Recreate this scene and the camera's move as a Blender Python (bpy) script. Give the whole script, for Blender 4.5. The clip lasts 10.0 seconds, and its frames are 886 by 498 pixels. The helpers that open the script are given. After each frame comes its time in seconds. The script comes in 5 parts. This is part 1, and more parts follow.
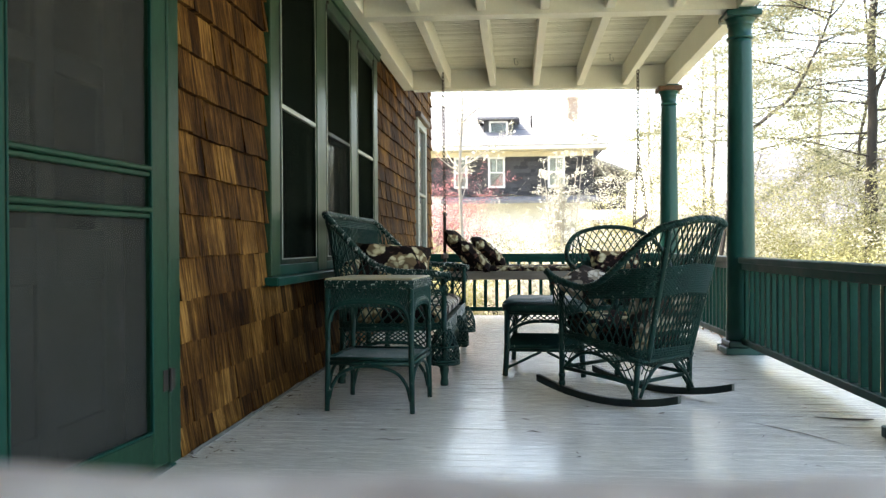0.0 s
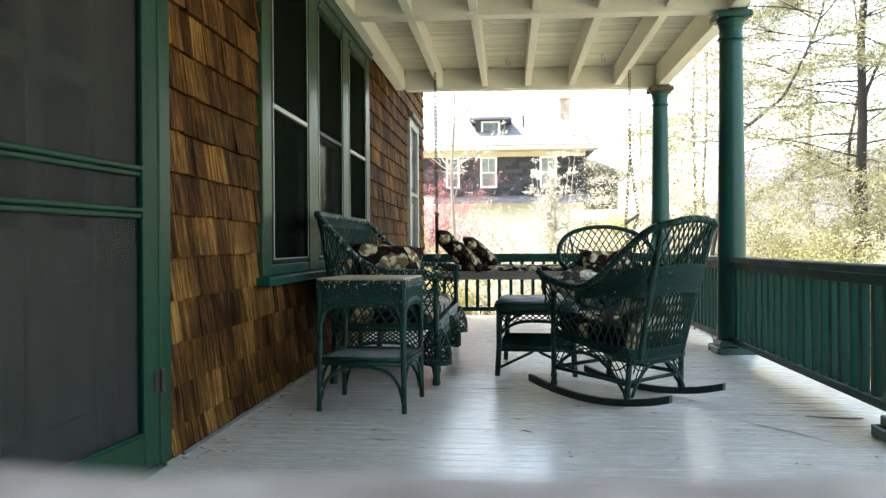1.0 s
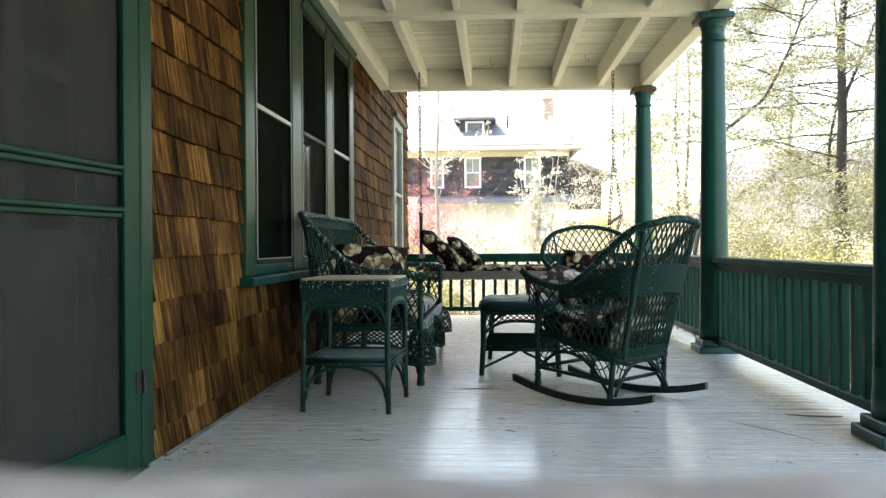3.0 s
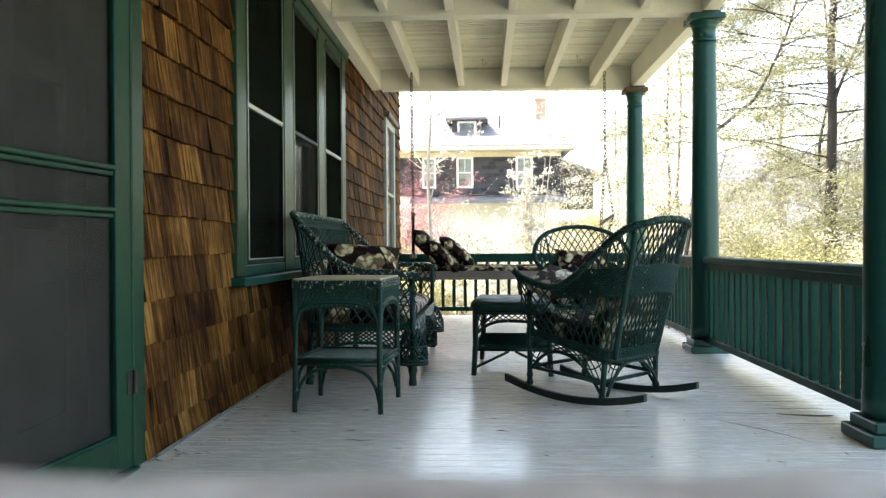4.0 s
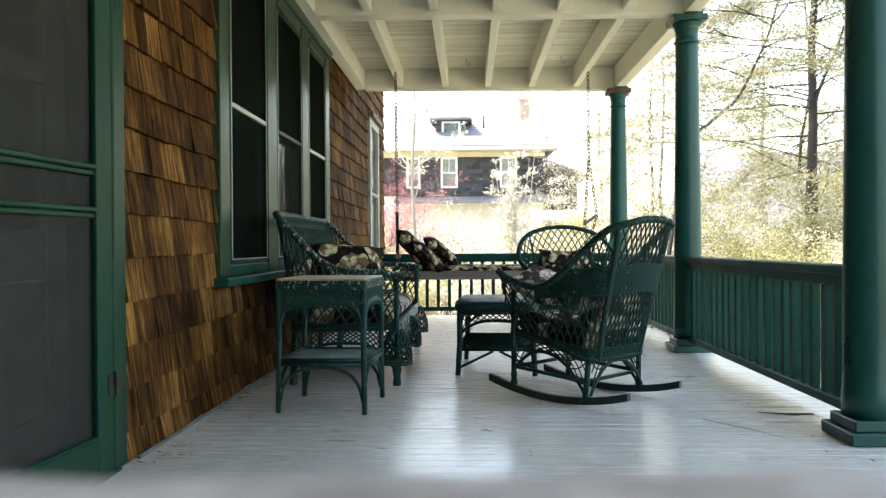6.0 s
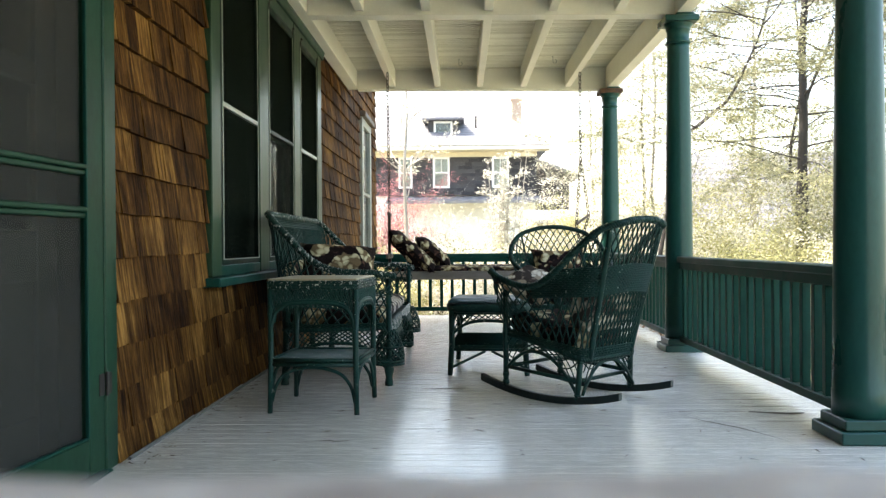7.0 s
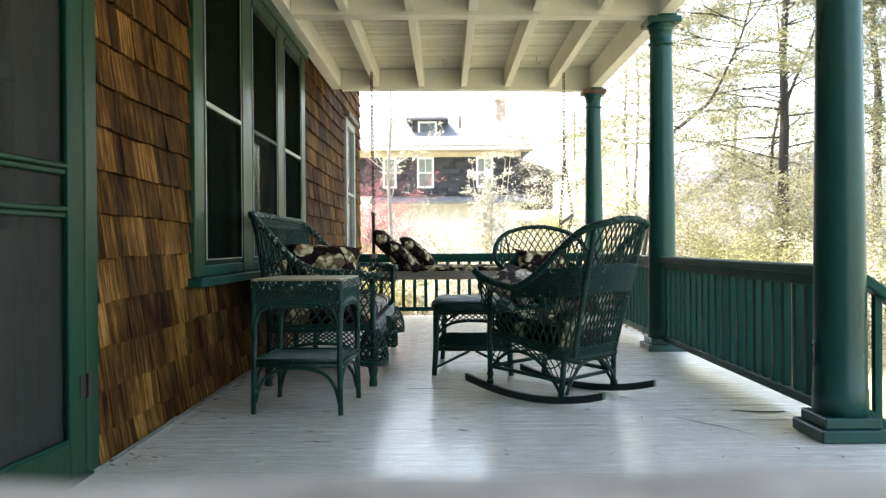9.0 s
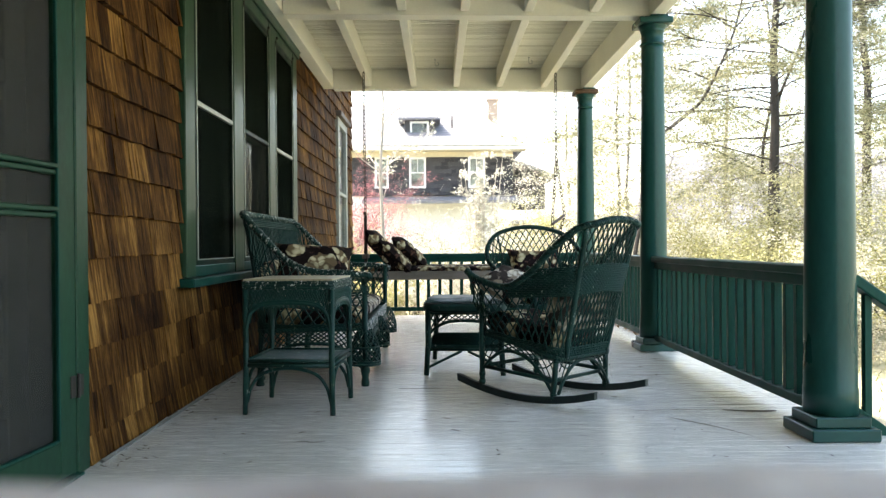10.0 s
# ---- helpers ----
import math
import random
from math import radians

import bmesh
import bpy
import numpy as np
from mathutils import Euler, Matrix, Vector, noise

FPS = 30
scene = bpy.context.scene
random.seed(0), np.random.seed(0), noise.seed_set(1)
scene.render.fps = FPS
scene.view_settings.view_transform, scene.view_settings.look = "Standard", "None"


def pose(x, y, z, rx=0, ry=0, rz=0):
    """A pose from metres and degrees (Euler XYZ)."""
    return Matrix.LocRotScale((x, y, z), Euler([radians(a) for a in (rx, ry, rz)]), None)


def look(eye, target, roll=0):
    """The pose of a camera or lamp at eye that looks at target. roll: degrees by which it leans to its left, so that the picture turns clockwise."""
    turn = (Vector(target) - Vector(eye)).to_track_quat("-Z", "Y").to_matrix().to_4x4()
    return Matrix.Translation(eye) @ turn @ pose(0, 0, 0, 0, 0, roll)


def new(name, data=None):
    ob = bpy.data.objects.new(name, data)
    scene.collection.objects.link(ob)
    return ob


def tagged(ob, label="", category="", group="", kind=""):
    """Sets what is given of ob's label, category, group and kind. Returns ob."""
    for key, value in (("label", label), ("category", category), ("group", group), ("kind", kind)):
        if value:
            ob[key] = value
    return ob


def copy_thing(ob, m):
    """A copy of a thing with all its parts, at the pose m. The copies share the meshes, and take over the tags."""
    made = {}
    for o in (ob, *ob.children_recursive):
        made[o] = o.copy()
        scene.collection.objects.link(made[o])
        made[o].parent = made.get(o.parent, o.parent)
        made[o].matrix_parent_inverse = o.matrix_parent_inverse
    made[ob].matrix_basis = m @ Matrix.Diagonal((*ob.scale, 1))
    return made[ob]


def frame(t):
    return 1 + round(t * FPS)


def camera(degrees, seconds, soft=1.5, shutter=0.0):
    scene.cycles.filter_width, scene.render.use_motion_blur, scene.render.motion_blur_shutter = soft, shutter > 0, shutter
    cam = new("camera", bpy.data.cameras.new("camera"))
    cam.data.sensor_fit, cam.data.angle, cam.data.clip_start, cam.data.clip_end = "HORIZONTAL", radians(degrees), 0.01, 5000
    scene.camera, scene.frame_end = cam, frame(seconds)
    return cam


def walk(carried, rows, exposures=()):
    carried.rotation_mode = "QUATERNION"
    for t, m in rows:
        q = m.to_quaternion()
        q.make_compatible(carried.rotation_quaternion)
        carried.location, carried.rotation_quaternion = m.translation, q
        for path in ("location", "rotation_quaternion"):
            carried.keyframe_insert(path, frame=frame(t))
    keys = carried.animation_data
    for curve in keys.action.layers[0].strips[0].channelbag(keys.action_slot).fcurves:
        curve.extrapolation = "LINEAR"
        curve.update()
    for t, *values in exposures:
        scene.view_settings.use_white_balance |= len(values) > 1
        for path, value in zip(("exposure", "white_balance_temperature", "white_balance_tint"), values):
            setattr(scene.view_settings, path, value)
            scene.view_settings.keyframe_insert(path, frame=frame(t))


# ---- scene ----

# ------------------------------------------------------------------ camera
cam = camera(58.86, 10.0, soft=1.35)
EYE = 0.84
cam.data.dof.use_dof = True
cam.data.dof.focus_distance = 5.0
cam.data.dof.aperture_fstop = 5.0
PAN = [(0.5 * k, 1 - 0.1 * k) for k in range(21)]          # seconds, share of the turn from +1 to -1
walk(cam, [(t, pose(-0.001 * u, 0, EYE, 89.695 + 0.017 * u, 0.38 - 0.04 * u, 2.53 + 2.87 * u)) for t, u in PAN],
     exposures=[(0, 2.92, 7250, 10), (10, 2.92, 7250, 10)])

# ------------------------------------------------------------------ light
SUN_EL, SUN_AZ = 56, -62          # the sun stands behind the house's own roof
world = bpy.data.worlds.new("sky")
scene.world = world
world.use_nodes = True
wn = world.node_tree.nodes
sky = wn.new("ShaderNodeTexSky")
sky.sky_type, sky.sun_disc = "NISHITA", False
sky.sun_elevation, sky.sun_rotation = radians(SUN_EL), radians(SUN_AZ)
sky.dust_density, sky.air_density = 3.0, 1.2
wn["Background"].inputs[1].default_value = 0.15
world.node_tree.links.new(sky.outputs[0], wn["Background"].inputs[0])
sun = new("sun", bpy.data.lights.new("sun", "SUN"))
sun.data.energy, sun.data.angle, sun.data.color = 2.6, radians(0.5), (1.0, 0.95, 0.86)
sun.matrix_world = look((math.sin(radians(SUN_AZ)) * math.cos(radians(SUN_EL)), math.cos(radians(SUN_AZ)) * math.cos(radians(SUN_EL)),
                         math.sin(radians(SUN_EL))), (0, 0, 0))


# ------------------------------------------------------------------ materials
def nodes_of(name):
    m = bpy.data.materials.new(name)
    m.use_nodes = True
    nt = m.node_tree
    return m, nt, nt.nodes, nt.links, nt.nodes["Principled BSDF"]


def ramp(nt, fac, stops):
    r = nt.nodes.new("ShaderNodeValToRGB")
    e = r.color_ramp.elements
    while len(e) < len(stops):
        e.new(0.5)
    for k, (p, c) in zip(e, stops):
        k.position, k.color = p, (*c, 1)
    nt.links.new(fac, r.inputs[0])
    return r.outputs[0]


def coords(nt, stretch, space="Position"):
    if space == "Position":
        s = nt.nodes.new("ShaderNodeNewGeometry").outputs["Position"]
    else:
        s = nt.nodes.new("ShaderNodeTexCoord").outputs[space]
    m = nt.nodes.new("ShaderNodeMapping")
    m.inputs["Scale"].default_value = stretch
    nt.links.new(s, m.inputs[0])
    return m.outputs[0]


def noise_tex(nt, vec, scale, detail=4.0, rough=0.55, distort=0.0):
    n = nt.nodes.new("ShaderNodeTexNoise")
    n.inputs["Scale"].default_value, n.inputs["Detail"].default_value = scale, detail
    n.inputs["Roughness"].default_value, n.inputs["Distortion"].default_value = rough, distort
    nt.links.new(vec, n.inputs["Vector"])
    return n.outputs["Fac"]


def mix_rgb(nt, fac, a, b, mode="MIX"):
    m = nt.nodes.new("ShaderNodeMix")
    m.data_type, m.blend_type = "RGBA", mode
    for s, v in ((0, fac), (6, a), (7, b)):
        if isinstance(v, (int, float)):
            m.inputs[s].default_value = v
        elif isinstance(v, tuple):
            m.inputs[s].default_value = (*v, 1)
        else:
            nt.links.new(v, m.inputs[s])
    return m.outputs[2]


def math_node(nt, op, a, b=None):
    m = nt.nodes.new("ShaderNodeMath")
    m.operation = op
    for k, v in enumerate((a, b)):
        if v is None:
            continue
        if isinstance(v, (int, float)):
            m.inputs[k].default_value = v
        else:
            nt.links.new(v, m.inputs[k])
    return m.outputs[0]


def bump(nt, height, strength, dist, bsdf):
    b = nt.nodes.new("ShaderNodeBump")
    b.inputs["Strength"].default_value, b.inputs["Distance"].default_value = strength, dist
    nt.links.new(height, b.inputs["Height"])
    nt.links.new(b.outputs[0], bsdf.inputs["Normal"])


def piece_random(nt):
    """A number that differs from piece to piece, for pieces of their own and for joined ones."""
    a = nt.nodes.new("ShaderNodeObjectInfo").outputs["Random"]
    b = nt.nodes.new("ShaderNodeNewGeometry").outputs["Random Per Island"]
    return math_node(nt, "FRACT", math_node(nt, "ADD", a, b))


def plain(name, c1, c2, rough=0.6, scale=8.0, stretch=(1, 1, 1), bump_s=0.15, bump_d=0.003, fine=90.0, metal=0.0, chips=None, chip_at=0.68,
          chip_scale=35.0, by_piece=0.0, spec=0.4):
    """Two tones at a large scale, grain at a small one, and, where asked, chips through to another colour."""
    m, nt, n, l, b = nodes_of(name)
    v = coords(nt, stretch)
    big = noise_tex(nt, v, scale, 5.0)
    small = noise_tex(nt, v, fine, 3.0)
    both = math_node(nt, "ADD", math_node(nt, "MULTIPLY", big, 0.7), math_node(nt, "MULTIPLY", small, 0.3))
    if by_piece:
        both = math_node(nt, "ADD", both, math_node(nt, "MULTIPLY", math_node(nt, "SUBTRACT", piece_random(nt), 0.5), by_piece))
    col = ramp(nt, both, [(0.36, c1), (0.64, c2)])
    if chips:
        cv = coords(nt, (1, 1, 0.6))
        cn = noise_tex(nt, cv, chip_scale, 6.0, 0.7)
        col = mix_rgb(nt, ramp(nt, cn, [(chip_at, (0, 0, 0)), (chip_at + 0.02, (1, 1, 1))]), col, chips)
    l.new(col, b.inputs["Base Color"])
    b.inputs["Roughness"].default_value, b.inputs["Metallic"].default_value = rough, metal
    b.inputs["Specular IOR Level"].default_value = spec
    l.new(ramp(nt, big, [(0.3, (rough * 0.75,) * 3), (0.7, (min(1, rough * 1.2),) * 3)]), b.inputs["Roughness"])
    bump(nt, both, bump_s, bump_d, b)
    return m


GREEN = plain("green_paint", (0.005, 0.043, 0.033), (0.008, 0.062, 0.046), 0.45, 5, (1, 1, 0.5), 0.12, 0.002, 70, chips=(0.05, 0.06, 0.05), chip_at=0.735, chip_scale=9, spec=0.12)
GREEN_COLUMN = plain("green_column_paint", (0.007, 0.045, 0.038), (0.012, 0.066, 0.054), 0.32, 3, (1, 1, 0.35), 0.15, 0.003, 60, chips=(0.02, 0.03, 0.03), chip_at=0.74, chip_scale=8, spec=0.25)
GREEN_TRIM = plain("faded_green_trim", (0.005, 0.026, 0.014), (0.015, 0.055, 0.031), 0.38, 4, (1, 1, 0.4), 0.15, 0.002, 60, spec=0.16, chips=(0.30, 0.30, 0.26), chip_at=0.73, chip_scale=16)
GREEN_DARK_SHADE = plain("dark_green_paint_and_gap_shade", (0.003, 0.012, 0.008), (0.007, 0.022, 0.015), 0.5, 6, spec=0.1)
GREEN_WORN = plain("worn_green_casing_paint", (0.010, 0.034, 0.016), (0.030, 0.064, 0.036), 0.36, 5, (1, 3, 0.25), 0.2, 0.002, 50, spec=0.12, chips=(0.32, 0.33, 0.29), chip_at=0.70, chip_scale=14)
WICKER = plain("painted_wicker", (0.006, 0.028, 0.023), (0.013, 0.050, 0.040), 0.45, 12, (1, 1, 1), 0.3, 0.002, 160, chips=(0.26, 0.30, 0.26), chip_at=0.64, chip_scale=40, spec=0.18)
WICKER_WORN = plain("worn_wicker", (0.006, 0.026, 0.021), (0.013, 0.048, 0.038), 0.42, 12, (1, 1, 1), 0.3, 0.002, 160, chips=(0.52, 0.52, 0.47), chip_at=0.565, chip_scale=60, spec=0.2)
WICKER_BARE = plain("bare_worn_wicker", (0.010, 0.036, 0.030), (0.022, 0.062, 0.050), 0.5, 12, (1, 1, 1), 0.3, 0.002, 160, chips=(0.40, 0.40, 0.37), chip_at=0.50, chip_scale=30, spec=0.2)
CREAM = plain("cream_ceiling_paint", (0.74, 0.725, 0.63), (0.82, 0.805, 0.71), 0.5, 3, (1, 1, 1), 0.1, 0.002, 60)
BEADBOARD = plain("cream_beadboard_paint", (0.62, 0.60, 0.49), (0.83, 0.815, 0.71), 0.45, 4, (0.3, 3, 1), 0.12, 0.002, 40, chips=(0.46, 0.38, 0.26), chip_at=0.69, chip_scale=9, by_piece=0.25)
WHITE = plain("white_paint", (0.66, 0.66, 0.62), (0.80, 0.80, 0.77), 0.45, 4)
ALU = plain("weathered_aluminium", (0.26, 0.28, 0.24), (0.38, 0.40, 0.35), 0.45, 10, metal=0.3)
IRON = plain("dark_iron", (0.018, 0.016, 0.014), (0.05, 0.042, 0.035), 0.55, 20, metal=0.2)
WOOD_DARK = plain("dark_weathered_wood", (0.05, 0.038, 0.03), (0.11, 0.085, 0.065), 0.6, 6, (1, 1, 1), 0.25, 0.003, 60)
WOOD_GREY = plain("grey_weathered_wood", (0.16, 0.13, 0.10), (0.27, 0.23, 0.19), 0.65, 5, (0.3, 3, 3), 0.25, 0.003, 60)
TABLE_TOP = plain("tan_table_top", (0.40, 0.34, 0.22), (0.52, 0.45, 0.31), 0.5, 6, (1, 1, 1), 0.2, 0.002, 90)
LEDGE = plain("pinkish_grey_stone", (0.46, 0.36, 0.33), (0.90, 0.82, 0.77), 0.85, 11, (1, 1, 1), 0.4, 0.006, 60)
INNER = plain("grey_inner_door_paint", (0.22, 0.22, 0.20), (0.33, 0.33, 0.305), 0.5, 4)
ROOM_SHADE = plain("room_shade_colour", (0.05, 0.05, 0.045), (0.08, 0.08, 0.07), 0.8, 2)
CURTAIN = plain("grey_curtain", (0.45, 0.45, 0.41), (0.60, 0.60, 0.55), 0.9, 6, (1, 6, 0.5))
SIDING_DARK = plain("charcoal_shingle_siding", (0.030, 0.030, 0.034), (0.065, 0.062, 0.066), 0.8, 5, (3, 3, 6), 0.4, 0.01, 40, by_piece=0.4)
ROOF_GREY = plain("pale_grey_roofing", (0.13, 0.13, 0.14), (0.20, 0.20, 0.212), 0.8, 2.5, (1, 1, 3), 0.4, 0.02, 30, by_piece=0.25)
ROOF_SLATE = plain("lavender_grey_roofing", (0.13, 0.13, 0.15), (0.20, 0.20, 0.225), 0.8, 2.5, (1, 1, 3), 0.4, 0.02, 30, by_piece=0.25)
BRICK = plain("chimney_brick", (0.42, 0.30, 0.22), (0.55, 0.42, 0.32), 0.8, 8, by_piece=0.4)
BARK = plain("dark_bark", (0.020, 0.017, 0.015), (0.055, 0.048, 0.041), 0.9, 5, (3, 3, 0.6), 0.6, 0.02, 30)
BARK_PALE = plain("pale_bark", (0.32, 0.29, 0.25), (0.48, 0.45, 0.40), 0.8, 5, (3, 3, 0.8), 0.4, 0.01, 30)
GROUND = plain("spring_grass_ground", (0.17, 0.165, 0.10), (0.33, 0.315, 0.22), 0.9, 0.7, (1, 1, 1), 0.6, 0.05, 9)


def floor_paint():
    m, nt, n, l, b = nodes_of("grey_floor_paint")
    big = noise_tex(nt, coords(nt, (0.35, 2.2, 1)), 2.2, 6, 0.6)
    grain = noise_tex(nt, coords(nt, (1.2, 22, 1)), 6, 5, 0.65)
    t = math_node(nt, "ADD", math_node(nt, "MULTIPLY", big, 0.5), math_node(nt, "MULTIPLY", grain, 0.5))
    t = math_node(nt, "ADD", t, math_node(nt, "MULTIPLY", math_node(nt, "SUBTRACT", piece_random(nt), 0.5), 0.10))
    col = ramp(nt, t, [(0.28, (0.70, 0.66, 0.585)), (0.68, (0.83, 0.785, 0.70))])
    worn = noise_tex(nt, coords(nt, (0.8, 11, 1)), 4.5, 8, 0.74)
    col = mix_rgb(nt, ramp(nt, worn, [(0.625, (0, 0, 0)), (0.67, (1, 1, 1))]), col, (0.27, 0.22, 0.175))
    hair = noise_tex(nt, coords(nt, (0.9, 60, 1)), 5, 4, 0.7)
    col = mix_rgb(nt, ramp(nt, hair, [(0.66, (0, 0, 0)), (0.71, (0.75, 0.75, 0.75))]), col, (0.22, 0.18, 0.15))
    speck = noise_tex(nt, coords(nt, (1, 1.6, 1)), 38, 3, 0.6)
    col = mix_rgb(nt, ramp(nt, speck, [(0.71, (0, 0, 0)), (0.735, (1, 1, 1))]), col, (0.14, 0.10, 0.075))
    l.new(col, b.inputs["Base Color"])
    l.new(ramp(nt, grain, [(0.3, (0.16,) * 3), (0.7, (0.34,) * 3)]), b.inputs["Roughness"])
    ripple = noise_tex(nt, coords(nt, (0.9, 26, 1)), 6, 5, 0.7)
    wave = noise_tex(nt, coords(nt, (0.45, 10, 1)), 4.5, 5, 0.65)
    bump(nt, math_node(nt, "ADD", ripple, math_node(nt, "MULTIPLY", wave, 0.8)), 0.8, 0.004, b)
    b.inputs["Specular IOR Level"].default_value = 0.45
    # the glossy top coat is flatter than the paint below it
    b.inputs["Coat Weight"].default_value, b.inputs["Coat Roughness"].default_value, b.inputs["Coat IOR"].default_value = 0.55, 0.11, 1.45
    top = nt.nodes.new("ShaderNodeBump")
    top.inputs["Strength"].default_value, top.inputs["Distance"].default_value = 0.22, 0.002
    l.new(ripple, top.inputs["Height"])
    l.new(top.outputs[0], b.inputs["Coat Normal"])
    return m


def cedar():
    m, nt, n, l, b = nodes_of("cedar_shingle")
    rnd = piece_random(nt)
    v = nt.nodes.new("ShaderNodeVectorMath")
    v.operation = "ADD"
    l.new(coords(nt, (0.5, 6.0, 0.5)), v.inputs[0])
    off = nt.nodes.new("ShaderNodeCombineXYZ")
    for k in range(3):
        l.new(math_node(nt, "MULTIPLY", rnd, 37.0 + k), off.inputs[k])
    l.new(off.outputs[0], v.inputs[1])
    streak = noise_tex(nt, v.outputs[0], 4.0, 6, 0.65)
    fine = noise_tex(nt, v.outputs[0], 17.0, 4, 0.6)
    blot = noise_tex(nt, coords(nt, (1, 1, 1)), 2.4, 4, 0.6)
    t = math_node(nt, "ADD", math_node(nt, "MULTIPLY", streak, 0.40), math_node(nt, "MULTIPLY", fine, 0.34))
    t = math_node(nt, "ADD", t, math_node(nt, "MULTIPLY", blot, 0.26))
    t = math_node(nt, "ADD", t, math_node(nt, "MULTIPLY", math_node(nt, "SUBTRACT", rnd, 0.5), 0.12))
    col = ramp(nt, t, [(0.38, (0.008, 0.0028, 0.0010)), (0.46, (0.040, 0.0152, 0.0036)), (0.54, (0.110, 0.050, 0.0116)), (0.66, (0.34, 0.176, 0.048))])
    l.new(col, b.inputs["Base Color"])
    b.inputs["Roughness"].default_value = 0.8
    b.inputs["Specular IOR Level"].default_value = 0.08
    bump(nt, math_node(nt, "ADD", streak, fine), 0.5, 0.004, b)
    return m


def floral(name, tones, ground_tones, share):
    m, nt, n, l, b = nodes_of(name)
    tc = coords(nt, (1, 1, 1), "Object")
    warp = nt.nodes.new("ShaderNodeTexNoise")
    warp.inputs["Scale"].default_value = 9
    l.new(tc, warp.inputs["Vector"])
    v = nt.nodes.new("ShaderNodeVectorMath")
    v.operation = "MULTIPLY_ADD"
    l.new(warp.outputs["Color"], v.inputs[0])
    v.inputs[1].default_value = (0.11, 0.11, 0.11)
    l.new(tc, v.inputs[2])
    vo = nt.nodes.new("ShaderNodeTexVoronoi")
    vo.inputs["Scale"].default_value = 6.5
    l.new(v.outputs[0], vo.inputs["Vector"])
    petal = nt.nodes.new("ShaderNodeTexVoronoi")
    petal.inputs["Scale"].default_value = 19
    l.new(v.outputs[0], petal.inputs["Vector"])
    flower = ramp(nt, vo.outputs["Distance"], [(0.54, (1, 1, 1)), (0.57, (0, 0, 0))])
    pick = ramp(nt, vo.outputs["Color"], [(share, (0, 0, 0)), (share + 0.04, (1, 1, 1))])
    tone = ramp(nt, petal.outputs["Distance"], [(0.05, tones[0]), (0.38, tones[1]), (0.54, tones[2])])
    ground = mix_rgb(nt, ramp(nt, noise_tex(nt, tc, 22, 3), [(0.58, (0, 0, 0)), (0.64, (1, 1, 1))]), *ground_tones)
    both = nt.nodes.new("ShaderNodeMix")
    both.data_type, both.blend_type = "RGBA", "MULTIPLY"
    both.inputs[0].default_value = 1
    l.new(flower, both.inputs[6])
    l.new(pick, both.inputs[7])
    l.new(mix_rgb(nt, both.outputs[2], ground, tone), b.inputs["Base Color"])
    b.inputs["Roughness"].default_value = 0.9
    b.inputs["Specular IOR Level"].default_value = 0.08
    bump(nt, noise_tex(nt, tc, 14, 5), 0.4, 0.01, b)
    return m


def leaf_mat(name, c1, c2, trans=0.62):
    m, nt, n, l, b = nodes_of(name)
    rnd = nt.nodes.new("ShaderNodeNewGeometry").outputs["Random Per Island"]
    patch = noise_tex(nt, coords(nt, (1, 1, 1)), 0.9, 3)
    t = math_node(nt, "ADD", math_node(nt, "MULTIPLY", rnd, 0.5), math_node(nt, "MULTIPLY", patch, 0.5))
    col = ramp(nt, t, [(0.2, c1), (0.75, c2)])
    l.new(col, b.inputs["Base Color"])
    b.inputs["Roughness"].default_value = 0.6
    tr = n.new("ShaderNodeBsdfTranslucent")
    l.new(col, tr.inputs[0])
    mx = n.new("ShaderNodeMixShader")
    mx.inputs[0].default_value = trans
    l.new(b.outputs[0], mx.inputs[1])
    l.new(tr.outputs[0], mx.inputs[2])
    l.new(mx.outputs[0], n["Material Output"].inputs[0])
    return m


def screen_mat(name, col, cover):
    """Woven insect screen: threads that cover part of the view."""
    m, nt, n, l, b = nodes_of(name)
    b.inputs["Base Color"].default_value, b.inputs["Roughness"].default_value = (*col, 1), 0.7
    b.inputs["Specular IOR Level"].default_value = 0.0
    tr = n.new("ShaderNodeBsdfTransparent")
    mx = n.new("ShaderNodeMixShader")
    l.new(ramp(nt, noise_tex(nt, coords(nt, (1, 1, 0.6)), 2.5, 5), [(0.3, (cover - 0.08,) * 3), (0.7, (cover + 0.08,) * 3)]), mx.inputs[0])
    l.new(tr.outputs[0], mx.inputs[1])
    l.new(b.outputs[0], mx.inputs[2])
    l.new(mx.outputs[0], n["Material Output"].inputs[0])
    return m


def glass_mat():
    m, nt, n, l, b = nodes_of("window_glass")
    b.inputs["Base Color"].default_value = (0.9, 0.95, 0.93, 1)
    b.inputs["Roughness"].default_value = 0.02
    b.inputs["Transmission Weight"].default_value = 1.0
    b.inputs["IOR"].default_value = 1.45
    bump(nt, noise_tex(nt, coords(nt, (1, 1, 1)), 3.0, 2), 0.05, 0.01, b)
    return m


